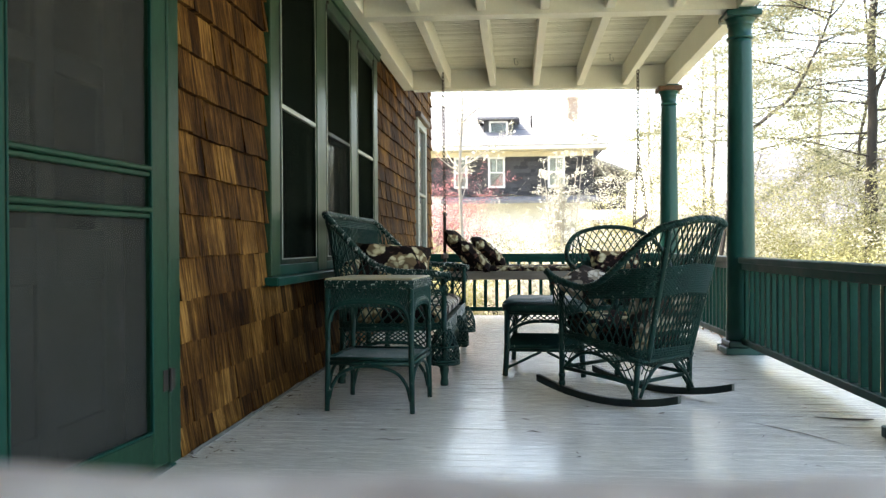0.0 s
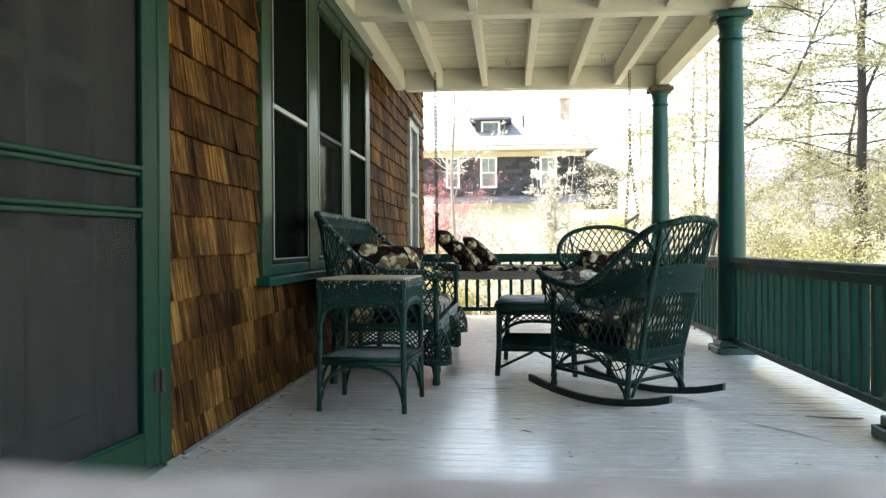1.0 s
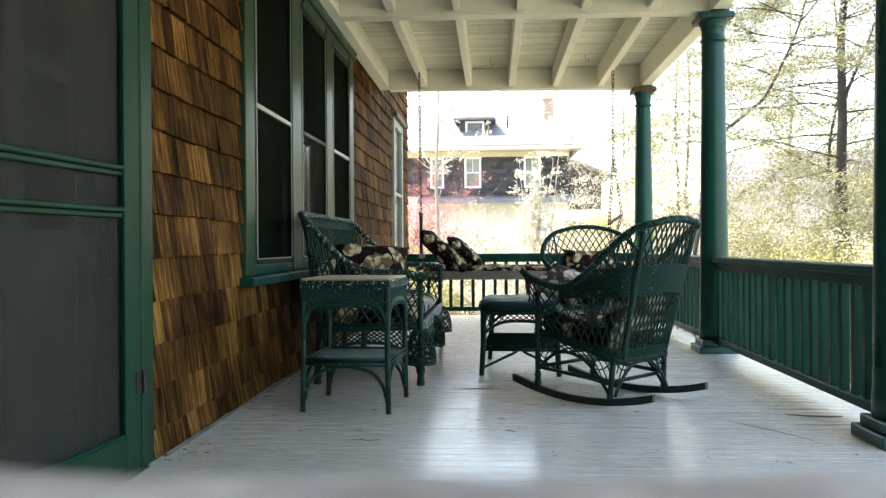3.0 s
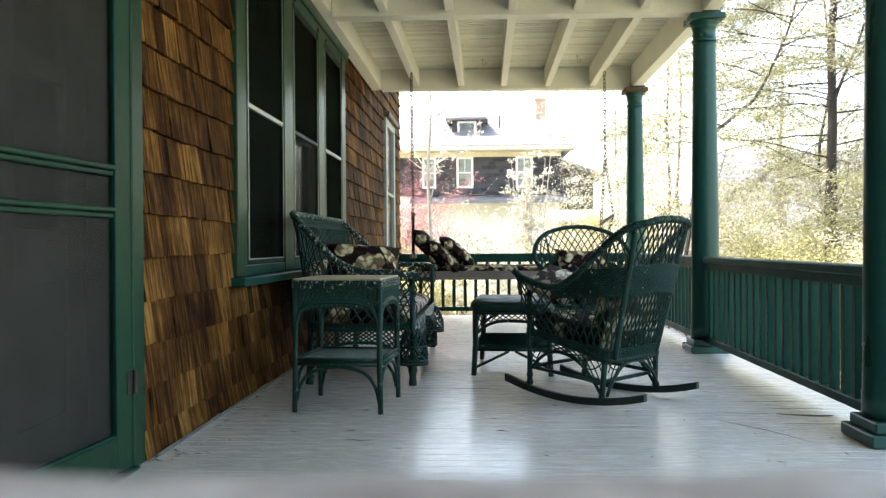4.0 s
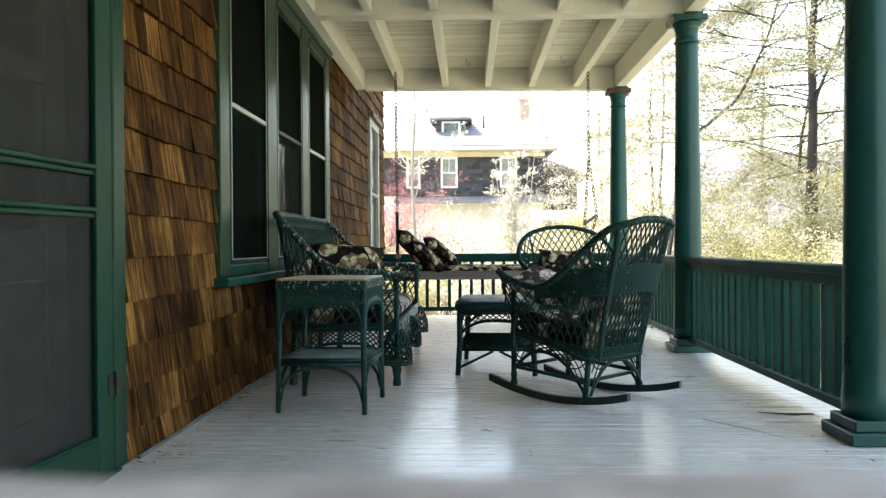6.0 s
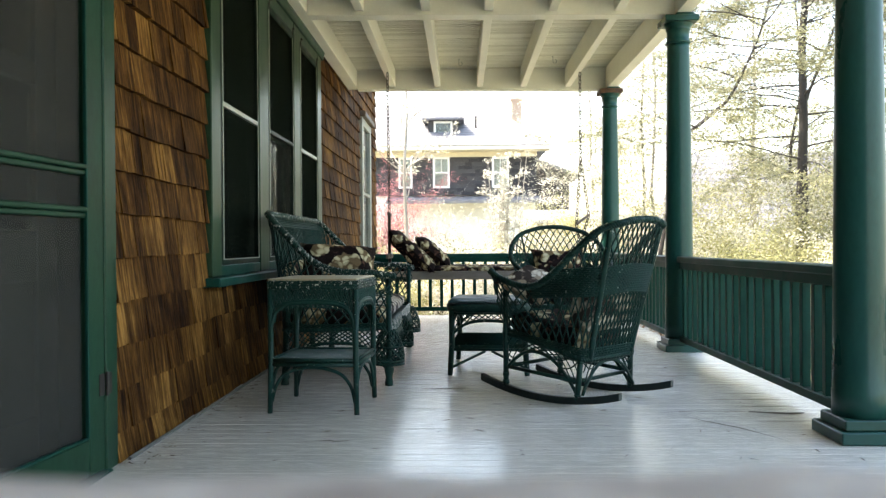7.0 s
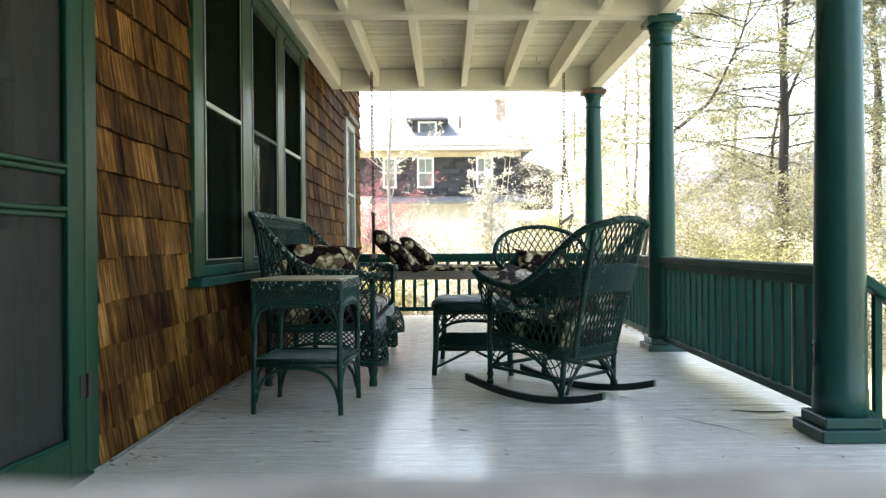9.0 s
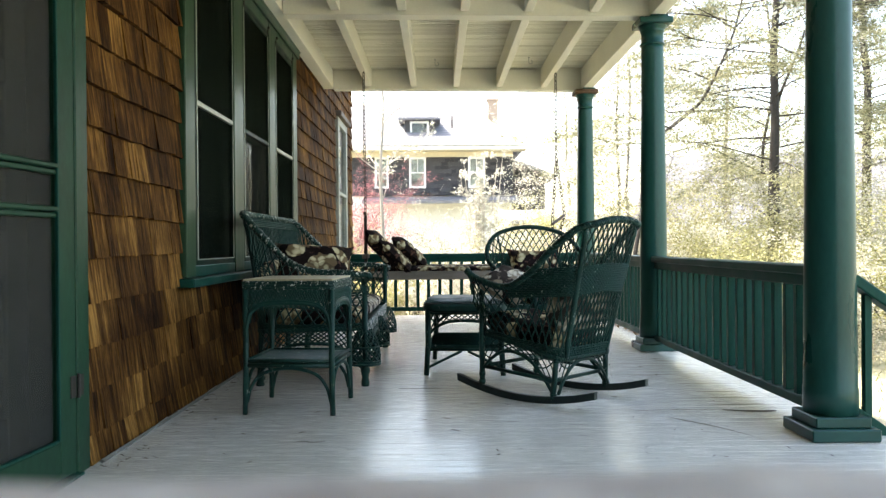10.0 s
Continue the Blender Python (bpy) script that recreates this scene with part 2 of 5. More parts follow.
FLOOR_PAINT, CEDAR, GLASS = floor_paint(), cedar(), glass_mat()
FLORAL = floral("floral_fabric", ((0.68, 0.60, 0.40), (0.52, 0.44, 0.27), (0.16, 0.11, 0.06)), ((0.013, 0.008, 0.0075), (0.10, 0.05, 0.036)), 0.24)
FLORAL_FADED_LIT = floral("faded_and_lit_floral_fabric", ((0.80, 0.74, 0.62), (0.66, 0.58, 0.47), (0.34, 0.27, 0.20)), ((0.05, 0.038, 0.032), (0.26, 0.20, 0.16)), 0.10)
SCREEN = screen_mat("door_screen", (0.05, 0.05, 0.045), 0.60)
SCREEN_DARK = screen_mat("window_screen", (0.008, 0.011, 0.008), 0.80)
SCREEN_THIN = screen_mat("thin_window_screen", (0.03, 0.032, 0.026), 0.36)
LEAF_SPRING = leaf_mat("spring_leaves", (0.11, 0.115, 0.040), (0.40, 0.392, 0.205), 0.7)
LEAF_PALE = leaf_mat("pale_new_leaves", (0.30, 0.30, 0.23), (0.58, 0.57, 0.50))
LEAF_NEEDLE = leaf_mat("yellow_green_needles", (0.085, 0.092, 0.05), (0.30, 0.298, 0.185))
LEAF_RED = leaf_mat("rosy_blossom", (0.25, 0.075, 0.085), (0.42, 0.195, 0.205))


# ------------------------------------------------------------------ mesh helpers
class Geo:
    def __init__(self):
        self.v, self.f, self.n = [], [], 0

    def add(self, vs, fs):
        o = self.n
        self.v.extend(vs)
        self.f.extend([tuple(i + o for i in q) for q in fs])
        self.n += len(vs)

    def box(self, x0, x1, y0, y1, z0, z1, c=0.0, m=None):
        """A box, its edges chamfered by c; m moves it."""
        if c <= 0:
            vs = [Vector((x, y, z)) for z in (z0, z1) for y in (y0, y1) for x in (x0, x1)]
            fs = [(0, 2, 3, 1), (4, 5, 7, 6), (0, 1, 5, 4), (2, 6, 7, 3), (0, 4, 6, 2), (1, 3, 7, 5)]
        else:
            lo, hi = (x0, y0, z0), (x1, y1, z1)
            vs, idx = [], {}
            for sx in (0, 1):
                for sy in (0, 1):
                    for sz in (0, 1):
                        s = (sx, sy, sz)
                        for a in range(3):
                            p = [(hi if s[k] else lo)[k] for k in range(3)]
                            for k in range(3):
                                if k != a:
                                    p[k] += -c if s[k] else c
                            idx[s, a] = len(vs)
                            vs.append(Vector(p))
            fs = []
            for a in range(3):
                b, d = (a + 1) % 3, (a + 2) % 3
                for s in (0, 1):
                    q = []
                    for u, w in ((0, 0), (1, 0), (1, 1), (0, 1)):
                        k = [0, 0, 0]
                        k[a], k[b], k[d] = s, u, w
                        q.append(idx[tuple(k), a])
                    fs.append(tuple(q) if s else tuple(reversed(q)))
                for u in (0, 1):
                    for w in (0, 1):
                        k0, k1 = [0, 0, 0], [0, 0, 0]
                        k0[b], k0[d], k1[b], k1[d] = u, w, u, w
                        k1[a] = 1
                        q = (idx[tuple(k0), b], idx[tuple(k1), b], idx[tuple(k1), d], idx[tuple(k0), d])
                        fs.append(q if u != w else tuple(reversed(q)))
            for sx in (0, 1):
                for sy in (0, 1):
                    for sz in (0, 1):
                        q = tuple(idx[(sx, sy, sz), a] for a in range(3))
                        fs.append(q if (sx + sy + sz) % 2 else tuple(reversed(q)))
        if m is not None:
            vs = [m @ p for p in vs]
        self.add(vs, fs)
        return self

    def tube(self, pts, r, n=6, closed=False, caps=True, flat=1.0):
        """A round rod along pts; r one radius or one a point; flat squeezes it along its second axis."""
        pts = [Vector(p) for p in pts]
        k = len(pts)
        rs = r if isinstance(r, (list, tuple)) else [r] * k
        vs, fs = [], []
        up = None
        for i, p in enumerate(pts):
            a = pts[(i - 1) % k] if closed or i else p
            b = pts[(i + 1) % k] if closed or i < k - 1 else p
            t = (b - a).normalized()
            if up is None:
                up = Vector((0, 0, 1)) if abs(t.z) < 0.9 else Vector((1, 0, 0))
            u = (up - t * up.dot(t))
            u = u.normalized() if u.length > 1e-6 else t.orthogonal().normalized()
            up = u
            w = t.cross(u)
            for j in range(n):
                g = 2 * math.pi * j / n
                vs.append(p + (u * math.cos(g) * flat + w * math.sin(g)) * rs[i])
        for i in range(k if closed else k - 1):
            for j in range(n):
                a, b = i * n + j, i * n + (j + 1) % n
                c, d = ((i + 1) % k) * n + (j + 1) % n, ((i + 1) % k) * n + j
                fs.append((a, b, c, d))
        if caps and not closed:
            fs.append(tuple(reversed(range(n))))
            fs.append(tuple(range((k - 1) * n, k * n)))
        self.add(vs, fs)
        return self

    def lathe(self, prof, n=32, at=(0, 0, 0)):
        """Turns a profile of (radius, height) round the upright axis."""
        vs, fs = [], []
        at = Vector(at)
        for r, z in prof:
            for j in range(n):
                g = 2 * math.pi * j / n
                vs.append(at + Vector((r * math.cos(g), r * math.sin(g), z)))
        for i in range(len(prof) - 1):
            for j in range(n):
                fs.append((i * n + j, i * n + (j + 1) % n, (i + 1) * n + (j + 1) % n, (i + 1) * n + j))
        fs.append(tuple(reversed(range(n))))
        fs.append(tuple(range((len(prof) - 1) * n, len(prof) * n)))
        self.add(vs, fs)
        return self

    def prism(self, poly, axis, a0, a1):
        """A flat outline (pairs in the other two axes, in order) pushed from a0 to a1 along an axis."""
        k = len(poly)
        vs = []
        for a in (a0, a1):
            for p in poly:
                q = list(p)
                q.insert(axis, a)
                vs.append(Vector(q))
        fs = [tuple(reversed(range(k))), tuple(range(k, 2 * k))]
        fs += [(i, (i + 1) % k, k + (i + 1) % k, k + i) for i in range(k)]
        self.add(vs, fs)
        return self

    def mesh(self, name, material, smooth=False):
        me = bpy.data.meshes.new(name)
        me.from_pydata([tuple(p) for p in self.v], [], self.f)
        me.materials.append(material)
        if smooth:
            me.polygons.foreach_set("use_smooth", [True] * len(me.polygons))
        me.update()
        return me


def part(name, g, material, parent=None, label="", smooth=False, at=None):
    ob = new(name, g.mesh(name, material, smooth))
    if at is not None:
        ob.matrix_basis = at
    if parent is not None:
        ob.parent = parent
    if label:
        ob["label"] = label
    return ob


def thing(name, label, category, at=None, group="", kind=""):
    ob = new(name)
    ob.empty_display_size = 0.1
    if at is not None:
        ob.matrix_basis = at
    return tagged(ob, label, category, group, kind)


def curve_through(pts, per=6, closed=False):
    """A smooth line through pts."""
    pts = [Vector(p) for p in pts]
    k = len(pts)
    out = []
    for i in range(k if closed else k - 1):
        if closed:
            a, b, c, d = pts[(i - 1) % k], pts[i], pts[(i + 1) % k], pts[(i + 2) % k]
        else:
            b, c = pts[i], pts[i + 1]
            a = pts[i - 1] if i else b * 2 - c
            d = pts[i + 2] if i + 2 < k else c * 2 - b
        for j in range(per):
            t = j / per
            out.append(0.5 * ((2 * b) + (c - a) * t + (2 * a - 5 * b + 4 * c - d) * t * t + (3 * b - a - 3 * c + d) * t ** 3))
    if not closed:
        out.append(pts[-1])
    return out


def along(line, t):
    """The point at the share t of a line's length in steps."""
    x = max(0, min(1, t)) * (len(line) - 1)
    i = min(int(x), len(line) - 2)
    return line[i].lerp(line[i + 1], x - i)

# ------------------------------------------------------------------ large structure
WX = -1.36                        # the wall's plane behind its shingles
FLOOR_END = 9.42
COL_X, COL_Y = 1.705, (0.61, 3.41, 6.21, 9.06)
CEIL = 2.87

ground = part("ground", Geo(), GROUND)
gm = Geo()
steps = [-900, -300, -120, -60, -30, -15, -8, -4, 0, 4, 8, 12, 16, 20, 25, 30, 36, 45, 60, 90, 150, 300, 900]
grid = {}
for gy in steps:
    for gx in steps:
        rise = 0.0 if abs(gx) + abs(gy) < 14 else 0.25 * noise.noise((gx * 0.05, gy * 0.05, 0))
        grid[gx, gy] = gm.n
        gm.add([Vector((gx, gy, -0.85 + rise))], [])
for a0, a1 in zip(steps, steps[1:]):
    for b0, b1 in zip(steps, steps[1:]):
        gm.f.append((grid[a0, b0], grid[a1, b0], grid[a1, b1], grid[a0, b1]))
ground.data = gm.mesh("ground", GROUND, True)
tagged(ground, "sunlit spring grass and leaf litter", "ground", kind="structure")

# the house's own wall, with openings for the door and the windows
OPENINGS = [(1.88, 2.92, -0.2, 2.12), (4.29, 7.19, 0.68, 2.56), (10.45, 11.36, 0.66, 2.50)]
wall = Geo()
cuts = sorted({-3.0, 12.30, *[v for o in OPENINGS for v in o[:2]]})
for y0, y1 in zip(cuts, cuts[1:]):
    hole = [o for o in OPENINGS if o[0] <= y0 and y1 <= o[1]]
    if hole:
        z0, z1 = hole[0][2:]
        if z0 > -0.2:
            wall.box(WX - 0.18, WX, y0, y1, -0.9, z0)
        wall.box(WX - 0.18, WX, y0, y1, z1, 5.2)
    else:
        wall.box(WX - 0.18, WX, y0, y1, -0.9, 5.2)
wall.box(-7.0, WX - 0.18, 12.12, 12.30, -0.9, 5.2)
wall_west = tagged(part("wall_west", wall, WOOD_DARK), "house wall clad in brown cedar shingles", "wall", kind="structure")

# closing box added behind the openings; its dark colour stands for unlit shade
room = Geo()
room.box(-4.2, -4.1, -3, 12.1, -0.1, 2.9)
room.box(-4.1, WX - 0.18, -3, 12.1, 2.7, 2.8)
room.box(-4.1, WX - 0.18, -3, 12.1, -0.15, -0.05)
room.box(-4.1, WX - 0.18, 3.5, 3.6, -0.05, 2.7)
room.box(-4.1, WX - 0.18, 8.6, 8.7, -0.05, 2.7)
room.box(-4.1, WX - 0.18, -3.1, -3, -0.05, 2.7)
tagged(part("wall_inside", room, ROOM_SHADE), "plain closing room behind the windows, its shade put into the colour", "wall", kind="structure")

back = Geo().box(-4.2, 2.4, -3.3, -3.12, -0.9, 3.4)
tagged(part("wall_south", back, WOOD_DARK), "plain wall that closes the porch", "wall", kind="structure")

# porch roof, ceiling, beams
roof = Geo().prism([(WX - 0.1, 3.55), (1.92, 3.0), (1.92, 2.94), (WX - 0.1, 2.92)], 1, -3.3, 9.62)
tagged(part("porch_roof", roof, ROOF_GREY), "shallow porch roof", "roof", kind="structure")

ceil = Geo()
y = -3.1
while y < 9.3:                                  # narrow beaded boards across the porch
    ceil.box(WX + 0.02, 1.72, y, y + 0.052, CEIL, CEIL + 0.02)
    ceil.box(WX + 0.02, 1.72, y + 0.055, y + 0.068, CEIL + 0.004, CEIL + 0.02)
    y += 0.071
ceil.box(WX + 0.02, 1.72, -3.1, 9.3, CEIL + 0.021, CEIL + 0.04)
tagged(part("ceiling", ceil, BEADBOARD), "cream painted beadboard porch ceiling", "ceiling", kind="structure")


def beam(name, x0, x1, y0, y1, z0, label, drop=0.0, kind="structure", mat=None):
    g = Geo()
    c = 0.004
    g.box(x0, x1, y0, y1, z0, CEIL - 0.002, c)
    for i, p in enumerate(g.v):
        if p.z < CEIL - 0.02:
            g.v[i] = p - Vector((0, 0, drop * (p.x - x0) / (x1 - x0)))
    return tagged(part(name, g, mat or CREAM), label, "beam", "porch ceiling beams", kind)


for i, cy in enumerate(COL_Y):
    y0 = cy + (0.02 if i == 3 else -0.07)
    beam("cross_beam", WX + 0.16, 1.6645, y0, y0 + 0.14, 2.645, "cream painted cross beam under the porch ceiling", 0.03)
beam("wall_beam", WX + 0.035, WX + 0.155, -3.1, 9.22, 2.67, "cream painted beam along the shingled wall")
outer = beam("outer_beam", 1.665, 1.775, -3.1, 9.34, 2.618, "cream painted outer beam resting on the columns")
part("fascia", Geo().box(1.777, 1.80, -3.1, 9.36, 2.64, 2.90, 0.003), CREAM, outer, "cream painted fascia board")
for jx in (-0.79, -0.27, 0.22, 0.72, 1.23):
    for y0, y1 in zip(COL_Y, COL_Y[1:]):
        beam("joist", jx - 0.035, jx + 0.035, y0 + 0.072, y1 - (0.072 if y1 < 9 else -0.018), 2.672 - 0.012 * (jx + 0.8), "cream painted joist under the beadboard ceiling")
    beam("joist", jx - 0.035, jx + 0.035, -3.1, COL_Y[0] - 0.072, 2.672, "cream painted joist under the beadboard ceiling")

# porch floor: a bed and its boards
bed = Geo().box(WX, 1.93, -3.2, FLOOR_END - 0.03, -0.12, -0.030)
floor = tagged(part("floor", bed, WOOD_DARK), "worn grey painted porch floor boards", "floor", kind="structure")
skirt = Geo()
skirt.box(1.90, 1.93, -3.2, FLOOR_END - 0.03, -0.85, -0.031)
skirt.box(WX, 1.90, FLOOR_END - 0.06, FLOOR_END - 0.03, -0.85, -0.121)
part("skirt_board", skirt, WHITE, floor)
trim = Geo()
trim.tube([(WX + 0.045, 3.06, 0.006), (WX + 0.045, 12.2, 0.006)], 0.008, 5)
tagged(part("trim_1", trim, plain("dusty_trim_paint", (0.08, 0.075, 0.065), (0.20, 0.19, 0.17), 0.8)), "dark dusty bead along the foot of the wall", "trim", kind="structure")


# ------------------------------------------------------------------ door, windows
def door_1():
    d = thing("door_1", "closed green wooden screen door with grey insect screen", "door", pose(0, -0.050, 0), kind="structure")
    y0, y1, z1 = 1.985, 2.955, 2.08
    x0, x1 = WX - 0.015, WX + 0.025
    hung = pose(x1, 2.945, 0, 0, 0, -5) @ pose(-x1, -2.945, 0)          # the leaf leans in from its hinges
    g = Geo()
    g.box(x0, x1, y0, 2.098, 0.012, z1, 0.004)
    part("stile", g, GREEN_TRIM, d, at=hung)
    part("stile", Geo().box(x0, x1, 2.842, 2.945, 0.012, z1, 0.004), GREEN_TRIM, d, at=hung)
    for za, zb, name in ((0.012, 0.145, "bottom_rail"), (z1 - 0.11, z1, "top_rail")):
        part(name, Geo().box(x0, x1 - 0.002, 2.0985, 2.8415, za, zb, 0.004), GREEN_TRIM, d, at=hung)
    for zc in (1.118, 0.965):
        r = Geo()
        r.box(x0, x1 - 0.004, 2.0985, 2.8415, zc - 0.020, zc - 0.002, 0.004)
        r.box(x0, x1 + 0.004, 2.0985, 2.8415, zc + 0.001, zc + 0.020, 0.005)
        part("middle_rail", r, GREEN_TRIM, d, at=hung)
    bead = Geo()
    for ya in (2.099, 2.834):
        bead.box(x1 - 0.012, x1 + 0.003, ya, ya + 0.008, 0.15, z1 - 0.12, 0.002)
    bead.box(x1 - 0.012, x1 + 0.003, 2.11, 2.83, 0.148, 0.156, 0.002)
    part("bead", bead, GREEN, d, at=hung)
    for za, zb in ((0.15, 0.944), (0.986, 1.097), (1.139, z1 - 0.115)):
        part("screen", Geo().box(x0 + 0.012, x0 + 0.013, 2.10, 2.84, za, zb), SCREEN, d, "grey woven insect screen", at=hung)
    for zc in (0.33, 1.93):
        h = Geo()
        h.box(x1, x1 + 0.004, 2.905, 2.94, zc - 0.04, zc + 0.04, 0.001)
        h.box(x1 + 0.003, x1 + 0.007, 2.957, 2.985, zc - 0.04, zc + 0.04, 0.001)
        h.tube([(x1 + 0.008, 2.949, zc - 0.045), (x1 + 0.008, 2.949, zc + 0.045)], 0.006, 8)
        part("hinge", h, IRON, d, "dark iron spring hinge", at=hung)
    # casing
    part("casing", Geo().box(WX, WX + 0.030, 2.947, 3.045, 0, 2.22, 0.005), GREEN_TRIM, d)
    part("casing", Geo().box(WX, WX + 0.035, 1.87, 1.975, 0, 2.22, 0.005), GREEN, d)
    part("head_casing", Geo().box(WX, WX + 0.04, 1.976, 2.957, 2.095, 2.22, 0.005), GREEN_TRIM, d)
    part("sill", Geo().box(WX - 0.17, WX + 0.05, 1.976, 2.957, 0.001, 0.011, 0.003), GREEN, d)
    # the inner door behind the screen
    xi = WX - 0.19
    inner = Geo()
    for ya, yb in ((1.95, 2.09), (2.40, 2.50), (2.81, 2.95)):
        inner.box(xi, xi + 0.04, ya, yb, 0.02, 2.08, 0.004)
    for za, zb in ((0.02, 0.24), (0.72, 0.90), (1.42, 1.50), (1.96, 2.08)):
        for ya, yb in ((2.0905, 2.3995), (2.5005, 2.8095)):
            inner.box(xi + 0.001, xi + 0.038, ya, yb, za, zb, 0.004)
    leaf = part("inner_door", inner, INNER, d, "grey panelled inner door with glass panes")
    pan = Geo()
    for ya, yb in ((2.091, 2.399), (2.501, 2.809)):
        pan.box(xi + 0.012, xi + 0.024, ya, yb, 0.241, 0.719)
    part("panel", pan, INNER, leaf)
    for ya, yb in ((2.091, 2.399), (2.501, 2.809)):
        for za, zb in ((0.901, 1.419), (1.501, 1.959)):
            part("pane", Geo().box(xi + 0.015, xi + 0.019, ya, yb, za, zb), GLASS, leaf).visible_shadow = False
    return d


door_1()


def window_triple():
    w = thing("window_1", "row of three green framed sash windows with dark screens", "window", kind="structure")
    spans = ((4.30, 5.10), (5.365, 6.172), (6.425, 7.183))
    zb, zt, zm = 0.752, 2.49, 1.634
    xa, xb = WX, WX + 0.045
    fr = ((4.116, 4.275), (5.105, 5.34), (6.177, 6.40), (7.188, 7.374))
    for ya, yb in fr:
        part("casing", Geo().box(xa, xb, ya, yb, 0.675, 2.60, 0.005), GREEN_WORN, w, "worn pale green casing")
    for (ya, yb), (yc, yd) in zip(fr, fr[1:]):
        part("head_casing", Geo().box(xa, xb - 0.003, yb + 0.0005, yc - 0.0005, 2.515, 2.60, 0.004), GREEN_TRIM, w)
        part("stool", Geo().box(xa, xb - 0.003, yb + 0.0005, yc - 0.0005, 0.675, 0.735, 0.004), GREEN, w)
    part("sill", Geo().box(WX + 0.003, WX + 0.10, 4.06, 7.42, 0.625, 0.672, 0.006), GREEN, w)
    crown = Geo().prism([(WX, 2.602), (WX + 0.055, 2.602), (WX + 0.06, 2.65), (WX + 0.085, 2.70), (WX + 0.10, 2.705), (WX + 0.10, 2.74), (WX, 2.755)], 1, 4.07, 7.46)
    part("crown", crown, GREEN_TRIM, w, "faded green crown moulding")
    for k, (ya, yb) in enumerate(spans):
        s = part("sash", Geo().box(xa - 0.04, xa - 0.015, ya, yb, zm - 0.025, zm + 0.025, 0.003), GREEN, w)
        sf = Geo()
        x0, x1 = xb - 0.033, xb - 0.006
        sf.box(x0, x1, ya - 0.02, ya + 0.018, zb - 0.015, zt + 0.02, 0.003)
        sf.box(x0, x1, yb - 0.018, yb + 0.002, zb - 0.015, zt + 0.02, 0.003)
        sf.box(x0, x1 - 0.001, ya + 0.0185, yb - 0.0185, zt - 0.02, zt + 0.02, 0.003)
        sf.box(x0, x1 - 0.001, ya + 0.0185, yb - 0.0185, zb - 0.015, zb + 0.012, 0.003)
        # the shadow gap beside each casing is put into the frame's dark green
        scr = part("screen_frame", sf, GREEN_DARK_SHADE, w, "narrow green screen frame darkened as the shaded gap beside the casing")
        mid = GREEN_DARK_SHADE if k == 1 else ALU
        part("middle_rail", Geo().box(x0, x1 + 0.002, ya + 0.0185, yb - 0.0185, zm - 0.014, zm + 0.014, 0.003), mid, scr)
        edge = Geo()
        edge.box(x1, x1 + 0.004, ya + 0.018, ya + 0.030, zb + 0.012, zt - 0.02)
        edge.box(x1, x1 + 0.003, yb - 0.026, yb - 0.018, zb + 0.012, zt - 0.02)
        edge.box(x1, x1 + 0.003, ya + 0.031, yb - 0.027, zb + 0.012, zb + 0.018)
        part("edge_strip", edge, ALU, scr, "pale metal edging strip")
        for za, zc in ((zb + 0.012, zm - 0.014), (zm + 0.014, zt - 0.02)):
            part("screen", Geo().box(x0 + 0.010, x0 + 0.011, ya + 0.018, yb - 0.018, za, zc), SCREEN_THIN if k == 1 and za < zm - 0.1 else SCREEN_DARK, scr, "dark insect screen")
        for yh in (ya + 0.03, yb - 0.03):
            hk = Geo().box(x1, x1 + 0.008, yh - 0.008, yh + 0.008, zt + 0.0, zt + 0.05, 0.002)
            hk.tube([(x1 + 0.012, yh - 0.012, zt + 0.05), (x1 + 0.012, yh + 0.012, zt + 0.05)], 0.009, 8)
            part("hanger", hk, IRON, scr, "small dark hanger clip")
        for za, zc in ((zb, zm - 0.025), (zm + 0.025, zt)):
            part("pane", Geo().box(xa - 0.030, xa - 0.026, ya, yb, za, zc), GLASS, s).visible_shadow = False
        if k == 1:
            cur = Geo()
            n = 26
            vs, fs = [], []
            for i in range(n + 1):
                yy = ya + (yb - ya) * i / n
                dx = 0.018 * math.sin(i * 1.9) + 0.010 * math.sin(i * 0.7)
                vs += [Vector((xa - 0.12 + dx, yy, 0.70)), Vector((xa - 0.12 + dx * 0.5, yy, zm))]
            for i in range(n):
                fs.append((2 * i, 2 * i + 2, 2 * i + 3, 2 * i + 1))
            cur.add(vs, fs)
            tagged(part("curtain", cur, CURTAIN, None, smooth=True), "grey gathered curtain hanging behind the glass", "curtain")
    return w


window_triple()


SAGE = plain("pale_sage_paint", (0.22, 0.235, 0.20), (0.31, 0.325, 0.285), 0.5, 4)


